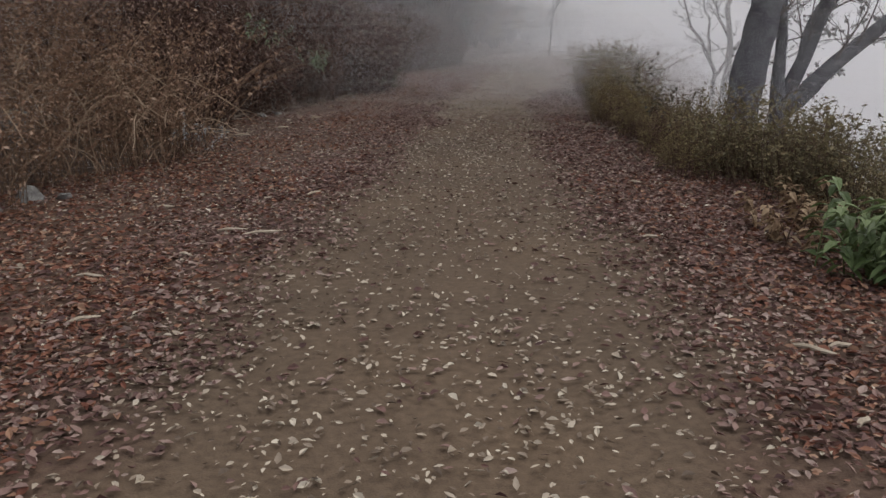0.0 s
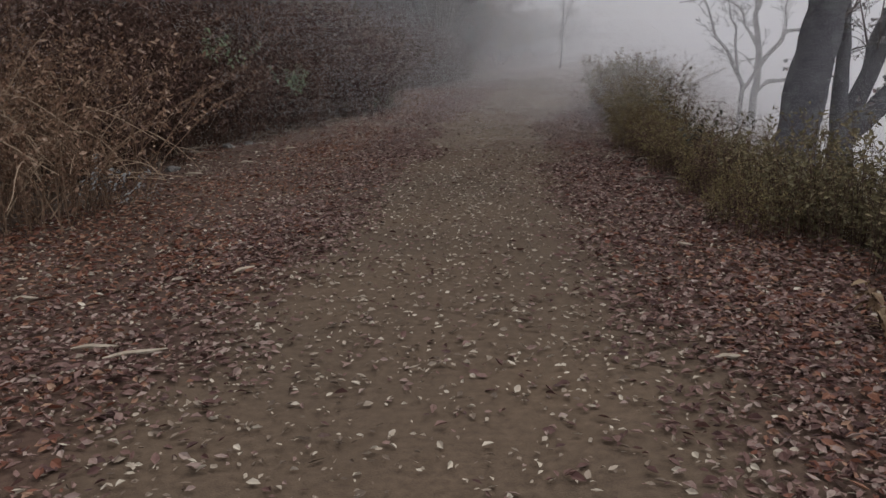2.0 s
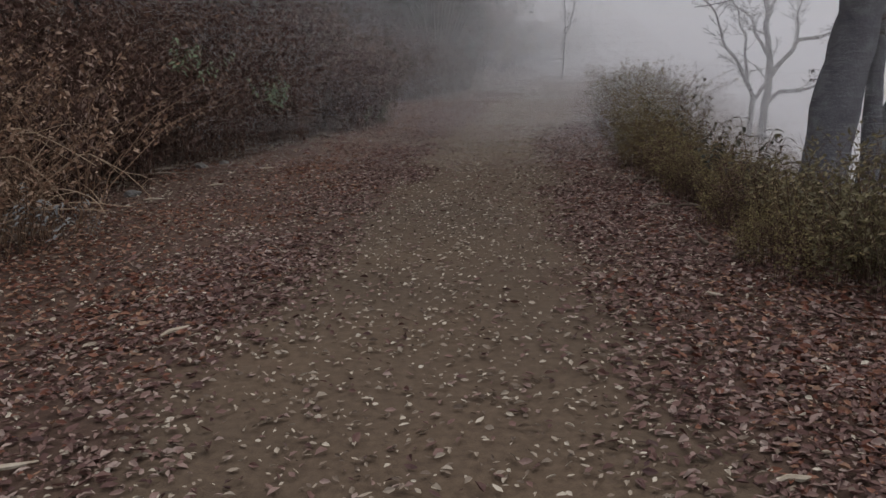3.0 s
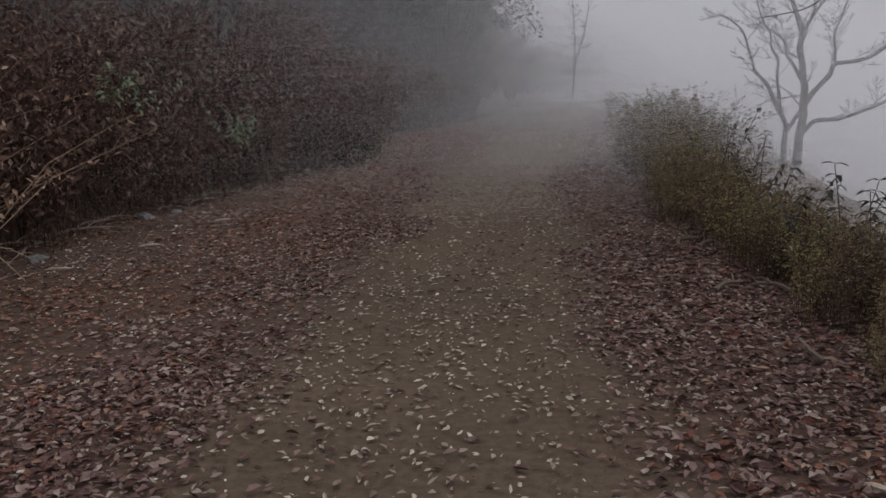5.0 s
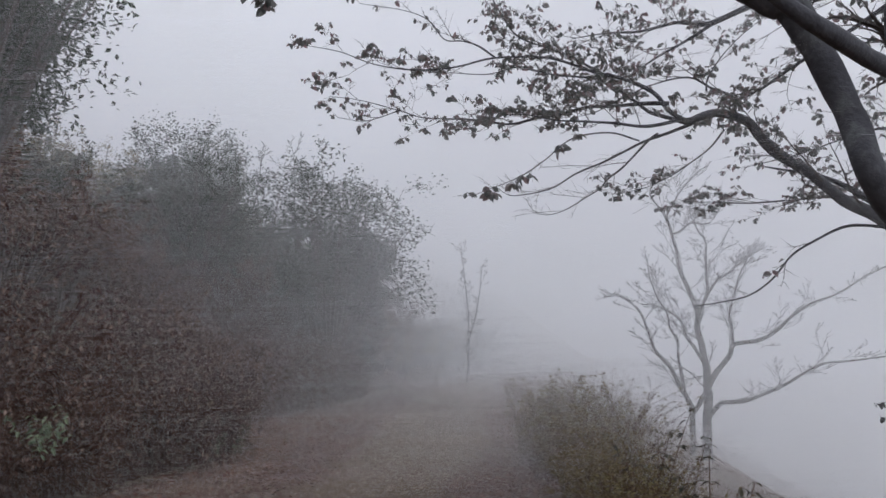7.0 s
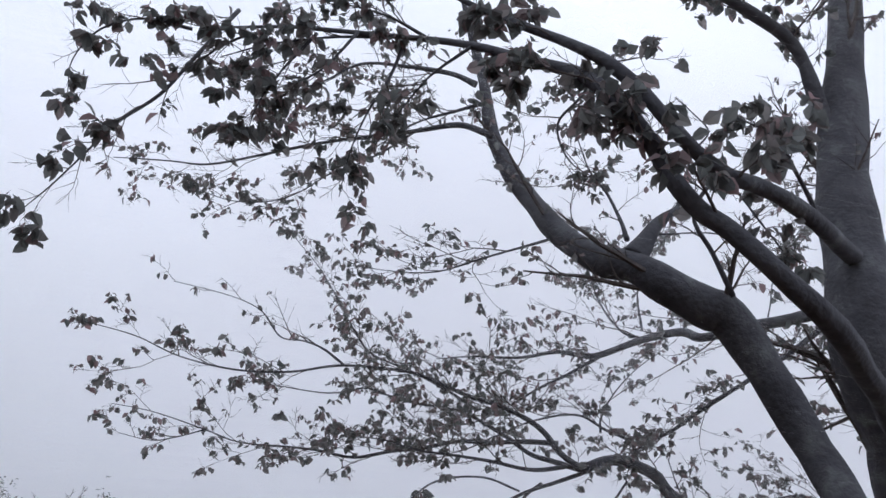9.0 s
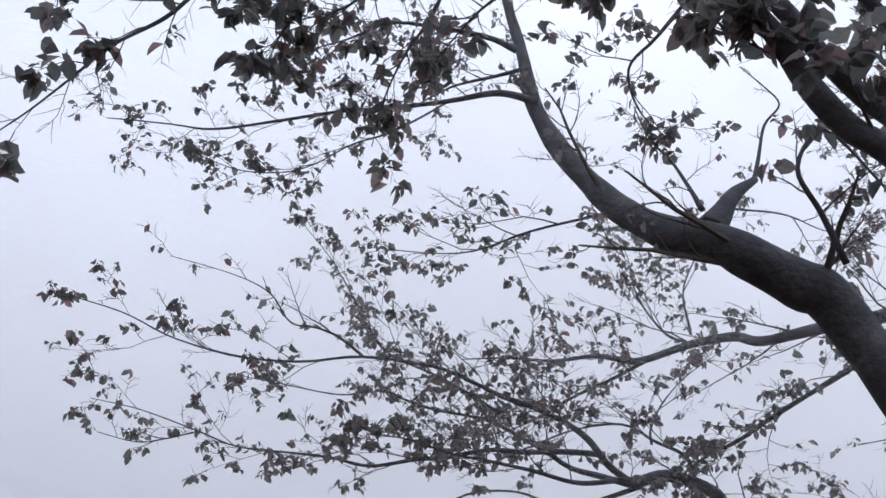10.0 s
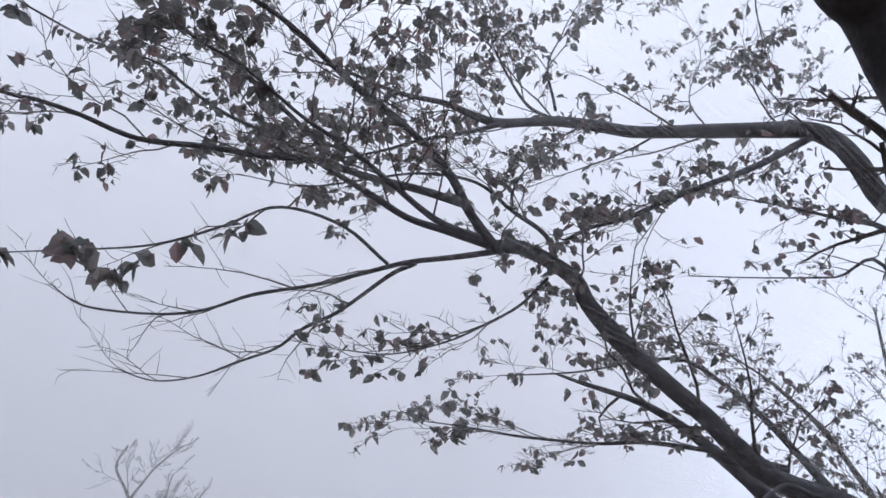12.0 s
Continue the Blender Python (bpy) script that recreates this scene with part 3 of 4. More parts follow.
# ---- trees ----
def twigs_on(st, lf, rng, path, r0, length, depth, leafy, size, start=0.15, count=None, lift=0.15, least=0.0016):
    """Twigs that leave a limb's path on alternate sides, fork again, and carry leaves."""
    n = count or max(4, int(len(path) * 1.1))
    for k in range(n):
        t = start + (1 - start) * (k + rng.random()) / n
        f = t * (len(path) - 1)
        i = min(int(f), len(path) - 2)
        p = path[i].lerp(path[i + 1], f - i)
        along = (path[i + 1] - path[i]).normalized()
        side = along.cross(Vector((0, 0, 1))).normalized() * (1 if k % 2 else -1)
        way = (along * rng.uniform(0.5, 1.1) + side * rng.uniform(0.3, 1.0) + Vector((rng.gauss(0, 0.2), rng.gauss(0, 0.2), rng.gauss(lift, 0.3)))).normalized()
        L = length * rng.uniform(0.45, 1.1) * (1.1 - 0.5 * t)
        r = max(least, r0 * (1 - 0.7 * t) * 0.5)
        pts, q = [p], p
        for _ in range(5):
            way = (way + Vector((rng.gauss(0, 0.17), rng.gauss(0, 0.17), rng.gauss(0, 0.13)))).normalized()
            q = q + way * L / 5
            pts.append(q)
        st.tube(pts, [r, r * 0.85, r * 0.7, r * 0.55, r * 0.4, r * 0.25], 4 if depth > 1 else 3)
        if depth > 1:
            twigs_on(st, lf, rng, pts, r, L * 0.55, depth - 1, leafy, size, 0.2, None, lift, least)
        elif leafy:
            for _ in range(leafy + 1 if rng.random() < 0.27 else 0):
                j = rng.randint(2, 5)
                sz = size * rng.uniform(0.6, 1.25)
                lf.leaf(pts[j] + Vector((rng.gauss(0, 0.012), rng.gauss(0, 0.012), 0)), (rng.gauss(0, 0.7), rng.gauss(0, 0.7), -0.6), (rng.gauss(0, 0.8), rng.gauss(0, 0.8), 0.7), sz, sz * rng.uniform(0.52, 0.72), 0.2, 0.12)


def tree(name, label, limbs, bark, twig_mat, leaf_mat, seed, size, group="", least=0.0016, wobble=0.03):
    """limbs: name, waypoints, radii, twig length, twig count, depth, leaves a twig."""
    root = tagged(new(name), label, "tree", group)
    rng = random.Random(seed)
    root.location = limbs[0][1][0]
    base = Vector(limbs[0][1][0])
    for i, (kind, pts, radii, tl, tc, depth, leafy) in enumerate(limbs):
        s = Shape()
        path = rough_tube(s, [Vector(p) - base for p in pts], radii, 14 if radii[0] > 0.1 else 8, seed + i, 5, wobble)
        limb = part(kind, s, bark, root, smooth=True)
        if tc:
            st, lf = Shape(), Shape()
            twigs_on(st, lf, rng, path, max(radii[len(radii) // 2] * 0.6, 0.01), tl, depth, leafy, size * (1.5 if leafy > 3 else 1.0), 0.2, tc, 0.15, least)
            tagged(part("twig_spray", st, twig_mat, limb), kind="stuff")
            if lf.v:
                tagged(part("foliage", lf, leaf_mat, limb, "dark drooping oval leaves"), kind="stuff")
    return root


tree("roadside_tree", "dark leaning tree with sparse autumn leaves beside the track", [
    ("trunk", [(4.42, 12.6, -0.5), (4.46, 12.6, 0.3), (4.56, 12.6, 1.1), (4.69, 12.55, 1.93), (4.61, 12.4, 2.61), (4.49, 12.2, 3.13), (4.21, 12.0, 3.56), (4.24, 11.95, 4.1), (4.31, 11.9, 4.67), (4.7, 11.75, 6.2), (5.2, 11.5, 8.6)], [0.3, 0.25, 0.24, 0.235, 0.23, 0.22, 0.2, 0.17, 0.15, 0.1, 0.04], 1.6, 12, 3, 3),
    ("limb", [(4.4, 12.4, 2.16), (4.02, 12.1, 2.38), (3.71, 11.9, 2.66), (3.67, 12.0, 3.04), (3.42, 12.02, 3.63), (3.28, 12.05, 3.74), (3.12, 12.1, 3.86), (3.02, 12.2, 4.0), (2.93, 12.38, 4.14), (2.83, 12.58, 4.4), (2.76, 12.72, 4.69), (2.65, 12.82, 5.01), (2.59, 12.9, 5.33), (2.58, 12.95, 5.71), (2.56, 13.0, 6.12), (2.46, 13.05, 6.92)], [0.105, 0.095, 0.085, 0.088, 0.1, 0.1, 0.094, 0.088, 0.08, 0.07, 0.062, 0.054, 0.048, 0.042, 0.034, 0.012], 1.0, 9, 3, 2),
    ("branch", [(2.48, 12.7, 5.14), (2.37, 12.93, 5.38), (2.18, 13.15, 5.47), (1.95, 13.32, 5.5), (1.55, 13.4, 5.41), (1.24, 13.47, 5.3), (0.88, 13.55, 5.18), (0.64, 13.62, 5.2), (0.3, 13.7, 5.21)], [0.022, 0.0184, 0.0157, 0.0133, 0.0111, 0.009, 0.0069, 0.0049, 0.003], 0.75, 15, 3, 2),
    ("branch", [(2.22, 13.25, 5.57), (2.02, 13.32, 5.4), (1.84, 13.39, 5.29), (1.65, 13.46, 5.21), (1.47, 13.51, 5.06), (1.29, 13.54, 4.97), (1.04, 13.57, 4.95), (0.79, 13.6, 5.02)], [0.009, 0.0075, 0.0064, 0.0054, 0.0045, 0.0037, 0.0028, 0.002], 0.5, 10, 3, 2),
    ("branch", [(2.45, 12.8, 5.63), (2.28, 12.84, 5.72), (1.99, 12.88, 5.74), (1.71, 12.94, 5.74), (1.49, 13.02, 5.59), (1.2, 13.1, 5.44)], [0.022, 0.0168, 0.0129, 0.0094, 0.0061, 0.003], 0.6, 12, 3, 3),
    ("branch", [(2.48, 12.75, 5.45), (2.31, 12.83, 5.4), (2.08, 12.92, 5.32), (1.82, 13.0, 5.12)], [0.014, 0.0094, 0.006, 0.003], 0.5, 9, 2, 3),
    ("limb", [(4.69, 12.55, 1.93), (4.51, 12.65, 2.29), (4.52, 13.07, 2.55), (4.34, 13.16, 2.68), (4.25, 13.22, 2.79), (4.16, 13.33, 2.94), (3.98, 13.42, 3.1), (3.87, 13.5, 3.27), (3.79, 13.52, 3.39), (3.58, 13.6, 3.48), (3.32, 13.57, 3.39)], [0.075, 0.055, 0.048, 0.045, 0.043, 0.043, 0.043, 0.041, 0.038, 0.033, 0.028], 0.8, 9, 3, 2),
    ("branch", [(3.35, 13.57, 3.38), (3.19, 13.57, 3.48), (3.1, 13.58, 3.61), (2.98, 13.58, 3.69), (2.8, 13.59, 3.76), (2.62, 13.59, 3.8), (2.46, 13.6, 3.86), (2.33, 13.6, 3.9), (2.18, 13.6, 3.92), (1.82, 13.6, 3.91), (1.52, 13.6, 3.84), (1.19, 13.6, 3.81), (0.89, 13.6, 3.85), (0.63, 13.6, 3.95), (0.31, 13.6, 4.01)], [0.022, 0.0196, 0.0178, 0.0162, 0.0147, 0.0132, 0.0118, 0.0105, 0.0092, 0.008, 0.0067, 0.0055, 0.0043, 0.0032, 0.002], 0.65, 16, 3, 2),
    ("branch", [(3.32, 13.57, 3.39), (3.22, 13.73, 3.48), (3.14, 13.89, 3.57), (3.08, 14.04, 3.71), (2.99, 14.18, 3.85), (2.88, 14.31, 3.98), (2.72, 14.35, 4.02), (2.51, 14.39, 4.05), (2.3, 14.38, 4.09), (2.16, 14.36, 4.11), (1.88, 14.34, 4.03), (1.53, 14.32, 4.04), (1.3, 14.3, 4.05)], [0.02, 0.0175, 0.0157, 0.0141, 0.0125, 0.0111, 0.0097, 0.0083, 0.007, 0.0057, 0.0044, 0.0032, 0.002], 0.65, 14, 3, 2),
    ("branch", [(3.21, 13.62, 3.56), (3.02, 13.69, 3.58), (2.81, 13.76, 3.58), (2.61, 13.83, 3.59), (2.39, 13.91, 3.55), (2.22, 13.98, 3.54), (2.01, 14.06, 3.51), (1.83, 14.14, 3.56), (1.7, 14.21, 3.59), (1.61, 14.29, 3.62), (1.33, 14.37, 3.65), (1.11, 14.42, 3.73), (0.79, 14.46, 3.83), (0.51, 14.5, 3.88)], [0.018, 0.0159, 0.0144, 0.013, 0.0118, 0.0106, 0.0094, 0.0082, 0.0071, 0.0061, 0.005, 0.004, 0.003, 0.002], 0.65, 14, 3, 2),
    ("branch", [(3.37, 13.57, 3.38), (3.2, 13.68, 3.33), (3.05, 13.78, 3.29), (2.91, 13.89, 3.23), (2.77, 13.99, 3.17), (2.57, 14.1, 3.1), (2.41, 14.16, 3.01), (2.27, 14.22, 2.97), (2.07, 14.28, 2.95), (2.0, 14.34, 2.98), (1.95, 14.4, 3.04)], [0.014, 0.0121, 0.0107, 0.0094, 0.0082, 0.0071, 0.006, 0.005, 0.004, 0.003, 0.002], 0.65, 9, 2, 0),
    ("branch", [(3.22, 13.9, 3.39), (3.15, 14.0, 3.34), (2.97, 14.1, 3.15), (2.88, 14.2, 3.08), (2.83, 14.3, 3.01), (2.71, 14.35, 2.94), (2.55, 14.4, 2.85), (2.4, 14.45, 2.81), (2.27, 14.5, 2.84)], [0.011, 0.0093, 0.008, 0.0069, 0.0058, 0.0048, 0.0039, 0.0029, 0.002], 0.65, 8, 2, 0),
    ("branch", [(3.62, 13.52, 3.32), (3.52, 13.6, 3.19), (3.35, 13.67, 3.07), (3.24, 13.75, 3.0), (3.01, 13.82, 2.91), (2.83, 13.9, 2.9)], [0.008, 0.0063, 0.0051, 0.004, 0.003, 0.002], 0.65, 7, 3, 1),
    ("branch", [(3.71, 13.54, 3.44), (3.73, 13.61, 3.61), (3.6, 13.69, 3.71), (3.44, 13.76, 3.82), (3.16, 13.84, 3.78), (2.95, 13.93, 3.7), (2.7, 14.01, 3.59), (2.44, 14.1, 3.57)], [0.014, 0.0115, 0.0096, 0.0079, 0.0063, 0.0048, 0.0034, 0.002], 0.65, 12, 3, 2),
    ("branch", [(3.52, 13.62, 3.66), (3.55, 13.64, 3.77), (3.69, 13.66, 3.96), (3.95, 13.68, 4.21), (4.3, 13.7, 4.46)], [0.008, 0.006, 0.0046, 0.0032, 0.002], 0.65, 6, 3, 2),
    ("branch", [(3.32, 13.6, 3.43), (2.99, 13.53, 3.35), (2.7, 13.47, 3.36), (2.44, 13.4, 3.35), (2.23, 13.37, 3.35), (2.0, 13.33, 3.38), (1.78, 13.3, 3.37)], [0.016, 0.0127, 0.0102, 0.008, 0.0059, 0.0039, 0.002], 0.65, 15, 3, 2),
    ("branch", [(1.82, 13.6, 3.92), (1.69, 13.62, 4.02), (1.57, 13.63, 4.06), (1.43, 13.65, 4.08), (1.32, 13.67, 4.24), (1.14, 13.68, 4.32), (0.78, 13.7, 4.38)], [0.008, 0.0066, 0.0055, 0.0046, 0.0037, 0.0028, 0.002], 0.4, 9, 2, 1),
    ("branch", [(2.92, 14.2, 3.97), (2.69, 14.26, 4.13), (2.45, 14.31, 4.26), (2.2, 14.37, 4.38), (2.06, 14.41, 4.57), (1.89, 14.44, 4.89), (1.77, 14.47, 5.11), (1.6, 14.5, 5.33)], [0.013, 0.0107, 0.009, 0.0074, 0.006, 0.0046, 0.0033, 0.002], 0.7, 14, 3, 2),
    ("branch", [(1.11, 14.4, 3.72), (0.94, 14.43, 3.67), (0.79, 14.47, 3.65), (0.58, 14.5, 3.69)], [0.005, 0.0038, 0.0028, 0.002], 0.3, 6, 2, 2),
    ("branch", [(3.06, 13.9, 3.33), (2.8, 13.87, 3.39), (2.48, 13.83, 3.33), (2.25, 13.8, 3.16), (2.05, 13.83, 3.03), (1.88, 13.87, 2.96), (1.66, 13.9, 2.88)], [0.008, 0.0066, 0.0055, 0.0046, 0.0037, 0.0028, 0.002], 0.4, 6, 2, 4),
    ("limb", [(4.21, 12.0, 3.56), (5.06, 12.5, 3.87), (4.89, 12.56, 4.04), (4.88, 12.63, 4.2), (4.87, 12.74, 4.32), (4.64, 12.91, 4.29), (4.5, 13.14, 4.33), (4.27, 13.37, 4.32), (4.27, 13.6, 4.47), (4.0, 13.7, 4.42), (3.7, 13.8, 4.31), (3.57, 13.87, 4.33), (3.43, 13.93, 4.36), (3.14, 13.99, 4.3), (2.85, 14.04, 4.3), (2.58, 14.1, 4.27)], [0.07, 0.06, 0.055, 0.05, 0.045, 0.04, 0.036, 0.034, 0.031, 0.028, 0.024, 0.019, 0.015, 0.011, 0.007, 0.003], 0.9, 17, 3, 2),
    ("branch", [(3.68, 13.78, 4.28), (3.48, 13.87, 4.16), (3.27, 13.96, 4.06), (3.07, 14.04, 3.94), (2.82, 14.12, 3.83), (2.53, 14.2, 3.82)], [0.014, 0.0107, 0.0082, 0.006, 0.004, 0.002], 0.7, 12, 3, 2),
    ("branch", [(4.95, 12.75, 4.32), (4.5, 12.87, 4.0), (4.11, 12.98, 3.77), (3.95, 13.1, 3.67), (3.77, 13.2, 3.55), (3.66, 13.3, 3.5), (3.59, 13.4, 3.45)], [0.02, 0.0167, 0.0142, 0.012, 0.0099, 0.0079, 0.006], 0.7, 12, 3, 2),
    ("branch", [(4.0, 13.7, 4.43), (3.9, 13.8, 4.54), (3.8, 13.9, 4.85), (3.89, 14.05, 5.29), (3.87, 14.2, 5.69)], [0.01, 0.0074, 0.0054, 0.0036, 0.002], 0.7, 10, 3, 3),
    ("branch", [(4.01, 13.7, 4.49), (4.11, 13.77, 4.92), (4.38, 13.83, 5.38), (4.8, 13.9, 6.04)], [0.009, 0.0061, 0.0039, 0.002], 0.7, 9, 3, 3),
    ("branch", [(4.93, 12.9, 4.43), (6.5, 13.3, 5.67), (8.66, 13.67, 7.54), (9.46, 14.0, 8.89)], [0.006, 0.0043, 0.0031, 0.002], 0.7, 10, 3, 3),
    ("branch", [(4.7, 13.2, 4.46), (5.29, 13.53, 5.2), (6.38, 13.87, 6.43), (6.84, 14.2, 7.45)], [0.006, 0.0043, 0.0031, 0.002], 0.7, 10, 3, 3),
    ("branch", [(4.49, 12.2, 3.13), (4.39, 12.4, 3.42), (4.94, 12.73, 3.83), (5.07, 13.03, 4.07), (5.0, 13.3, 4.22)], [0.018, 0.0131, 0.0094, 0.0061, 0.003], 0.6, 10, 3, 2),
    ("branch", [(4.61, 12.4, 2.61), (4.65, 12.5, 3.39), (5.49, 12.97, 3.77), (5.66, 13.33, 3.94), (5.05, 13.6, 3.84)], [0.012, 0.009, 0.0068, 0.0049, 0.003], 0.5, 9, 2, 2),
    ("branch", [(4.73, 12.8, 2.3), (4.91, 13.0, 2.52), (5.13, 13.2, 2.77), (5.23, 13.4, 3.04), (5.26, 13.6, 3.25), (5.13, 13.75, 3.39), (4.91, 13.9, 3.37), (4.47, 14.05, 3.24), (4.06, 14.2, 3.16)], [0.026, 0.0216, 0.0184, 0.0155, 0.0128, 0.0102, 0.0077, 0.0053, 0.003], 0.8, 14, 3, 2),
    ("branch", [(4.72, 13.1, 2.63), (4.66, 13.37, 2.74), (4.47, 13.63, 2.8), (4.41, 13.9, 2.83), (4.05, 14.07, 2.83), (3.85, 14.23, 2.87), (3.64, 14.4, 2.9)], [0.016, 0.0127, 0.0102, 0.008, 0.0059, 0.0039, 0.002], 0.7, 12, 3, 2),
    ("branch", [(4.47, 12.9, 2.45), (4.19, 12.91, 2.46), (3.93, 12.93, 2.36), (3.76, 12.94, 2.26), (3.63, 12.96, 2.1), (3.46, 12.97, 1.99), (3.27, 12.99, 1.95), (3.05, 13.0, 1.92)], [0.012, 0.0101, 0.0087, 0.0074, 0.0062, 0.0051, 0.004, 0.003], 0.3, 6, 2, 1),
    ("limb", [(4.49, 12.2, 3.13), (3.2, 11.2, 3.13), (2.78, 11.0, 3.25), (2.61, 11.0, 3.41), (2.52, 11.02, 3.49), (2.42, 11.02, 3.63), (2.33, 11.0, 3.79), (2.26, 11.05, 3.98), (2.21, 11.2, 4.21), (2.15, 11.5, 4.55), (2.02, 11.8, 4.89), (1.69, 12.1, 5.15), (1.19, 12.2, 5.16), (0.73, 12.3, 5.1)], [0.06, 0.05, 0.042, 0.038, 0.037, 0.035, 0.033, 0.032, 0.029, 0.025, 0.02, 0.015, 0.01, 0.005], 0.55, 11, 3, 4),
    ("limb", [(4.24, 11.95, 4.1), (3.47, 11.4, 3.86), (3.01, 11.2, 3.81), (2.74, 11.1, 3.75), (2.57, 11.05, 3.8), (2.44, 11.0, 3.88), (2.35, 11.0, 4.01), (2.26, 11.05, 4.15), (2.16, 11.1, 4.24), (2.06, 11.2, 4.39), (1.88, 11.3, 4.57), (1.63, 11.4, 4.8)], [0.055, 0.042, 0.035, 0.032, 0.03, 0.029, 0.028, 0.026, 0.023, 0.02, 0.015, 0.008], 0.6, 4, 3, 4),
    ("branch", [(0.9, 12.25, 5.24), (0.71, 12.28, 4.84), (0.6, 12.3, 4.61), (0.44, 12.32, 4.41), (0.34, 12.35, 4.24), (0.23, 12.38, 4.05), (0.15, 12.4, 3.93)], [0.013, 0.0104, 0.0084, 0.0067, 0.005, 0.0035, 0.002], 0.4, 12, 2, 6),
    ("branch", [(0.68, 12.3, 5.09), (0.45, 12.3, 5.08), (0.27, 12.3, 4.94), (0.19, 12.3, 4.72), (0.21, 12.3, 4.52)], [0.009, 0.0067, 0.005, 0.0034, 0.002], 0.35, 10, 2, 6),
    ("branch", [(1.75, 12.1, 5.12), (1.68, 12.18, 4.9), (1.59, 12.25, 4.71), (1.53, 12.32, 4.5), (1.51, 12.4, 4.28)], [0.01, 0.0074, 0.0054, 0.0036, 0.002], 0.4, 14, 2, 6),
    ("branch", [(1.29, 12.15, 5.1), (1.15, 12.2, 4.87), (1.05, 12.25, 4.66), (1.02, 12.3, 4.52)], [0.01, 0.0067, 0.0042, 0.002], 0.45, 13, 2, 6),
    ("branch", [(2.02, 11.8, 4.89), (1.85, 11.9, 4.76), (1.77, 12.0, 4.68), (1.69, 12.1, 4.57)], [0.009, 0.0061, 0.0039, 0.002], 0.35, 11, 2, 5),
    ("branch", [(2.69, 11.6, 4.83), (2.55, 11.72, 4.63), (2.48, 11.85, 4.54), (2.59, 11.97, 4.42), (2.85, 12.1, 4.44)], [0.01, 0.0074, 0.0054, 0.0036, 0.002], 0.45, 7, 3, 3),
    ("branch", [(3.47, 11.4, 3.86), (3.22, 11.23, 3.97), (3.01, 11.07, 3.98), (2.66, 10.9, 3.85)], [0.012, 0.0083, 0.0055, 0.003], 0.35, 9, 2, 5),
    ("branch", [(3.18, 11.7, 3.6), (3.08, 11.66, 3.78), (2.98, 11.62, 3.95), (3.15, 11.58, 4.16), (3.27, 11.54, 3.9), (3.34, 11.5, 3.69)], [0.014, 0.011, 0.0087, 0.0067, 0.0048, 0.003], 0.4, 12, 2, 5),
    ("limb", [(4.31, 11.9, 4.67), (4.24, 11.85, 5.12), (4.1, 11.77, 5.49), (3.71, 11.68, 5.6), (3.31, 11.6, 5.59)], [0.06, 0.0485, 0.0399, 0.0322, 0.025], 0.7, 7, 3, 4),
    ("branch", [(1.7, 12.15, 5.2), (1.41, 12.18, 5.14), (1.09, 12.22, 5.02), (0.84, 12.25, 4.89)], [0.01, 0.0071, 0.0049, 0.003], 0.42, 15, 2, 6),
    ("branch", [(1.52, 12.15, 5.18), (1.32, 12.2, 4.88), (1.12, 12.25, 4.75)], [0.01, 0.006, 0.003], 0.42, 15, 2, 6),
    ("branch", [(1.07, 12.15, 5.06), (0.87, 12.2, 4.97), (0.7, 12.25, 4.77)], [0.01, 0.006, 0.003], 0.42, 15, 2, 6),
    ("branch", [(1.89, 12.15, 5.25), (1.65, 12.2, 5.41), (1.29, 12.25, 5.47)], [0.01, 0.006, 0.003], 0.42, 15, 2, 6),
    ("limb_stub", [(3.03, 12.22, 4.07), (3.11, 12.21, 4.18), (3.21, 12.21, 4.32), (3.35, 12.2, 4.44)], [0.075, 0.055, 0.035, 0.018], 0.3, 0, 1, 0),
    ("branch", [(3.35, 12.2, 4.44), (3.46, 12.22, 4.66), (3.6, 12.24, 4.92), (3.75, 12.26, 5.12), (3.69, 12.28, 5.26), (3.59, 12.3, 5.4)], [0.012, 0.0095, 0.0077, 0.006, 0.0045, 0.003], 0.3, 3, 2, 0),
    ("branch", [(3.02, 12.22, 4.18), (3.05, 12.29, 4.35), (3.03, 12.36, 4.58), (2.98, 12.43, 4.77), (2.97, 12.5, 5.07)], [0.014, 0.0104, 0.0077, 0.0053, 0.003], 0.4, 7, 2, 2),
    ("branch", [(3.28, 12.3, 4.32), (3.72, 12.45, 4.5), (4.11, 12.6, 4.62), (4.52, 12.75, 4.75), (5.01, 12.9, 4.88)], [0.006, 0.0047, 0.0037, 0.0028, 0.002], 0.5, 5, 3, 2),
    ("branch", [(2.83, 12.58, 4.4), (2.38, 12.7, 4.24), (2.23, 13.2, 4.4), (1.85, 13.6, 4.61)], [0.009, 0.0061, 0.0039, 0.002], 0.6, 9, 3, 2),
], BARK, TWIG, TREE_LEAF, 71, 0.052, "", 0.0016, 0.02)

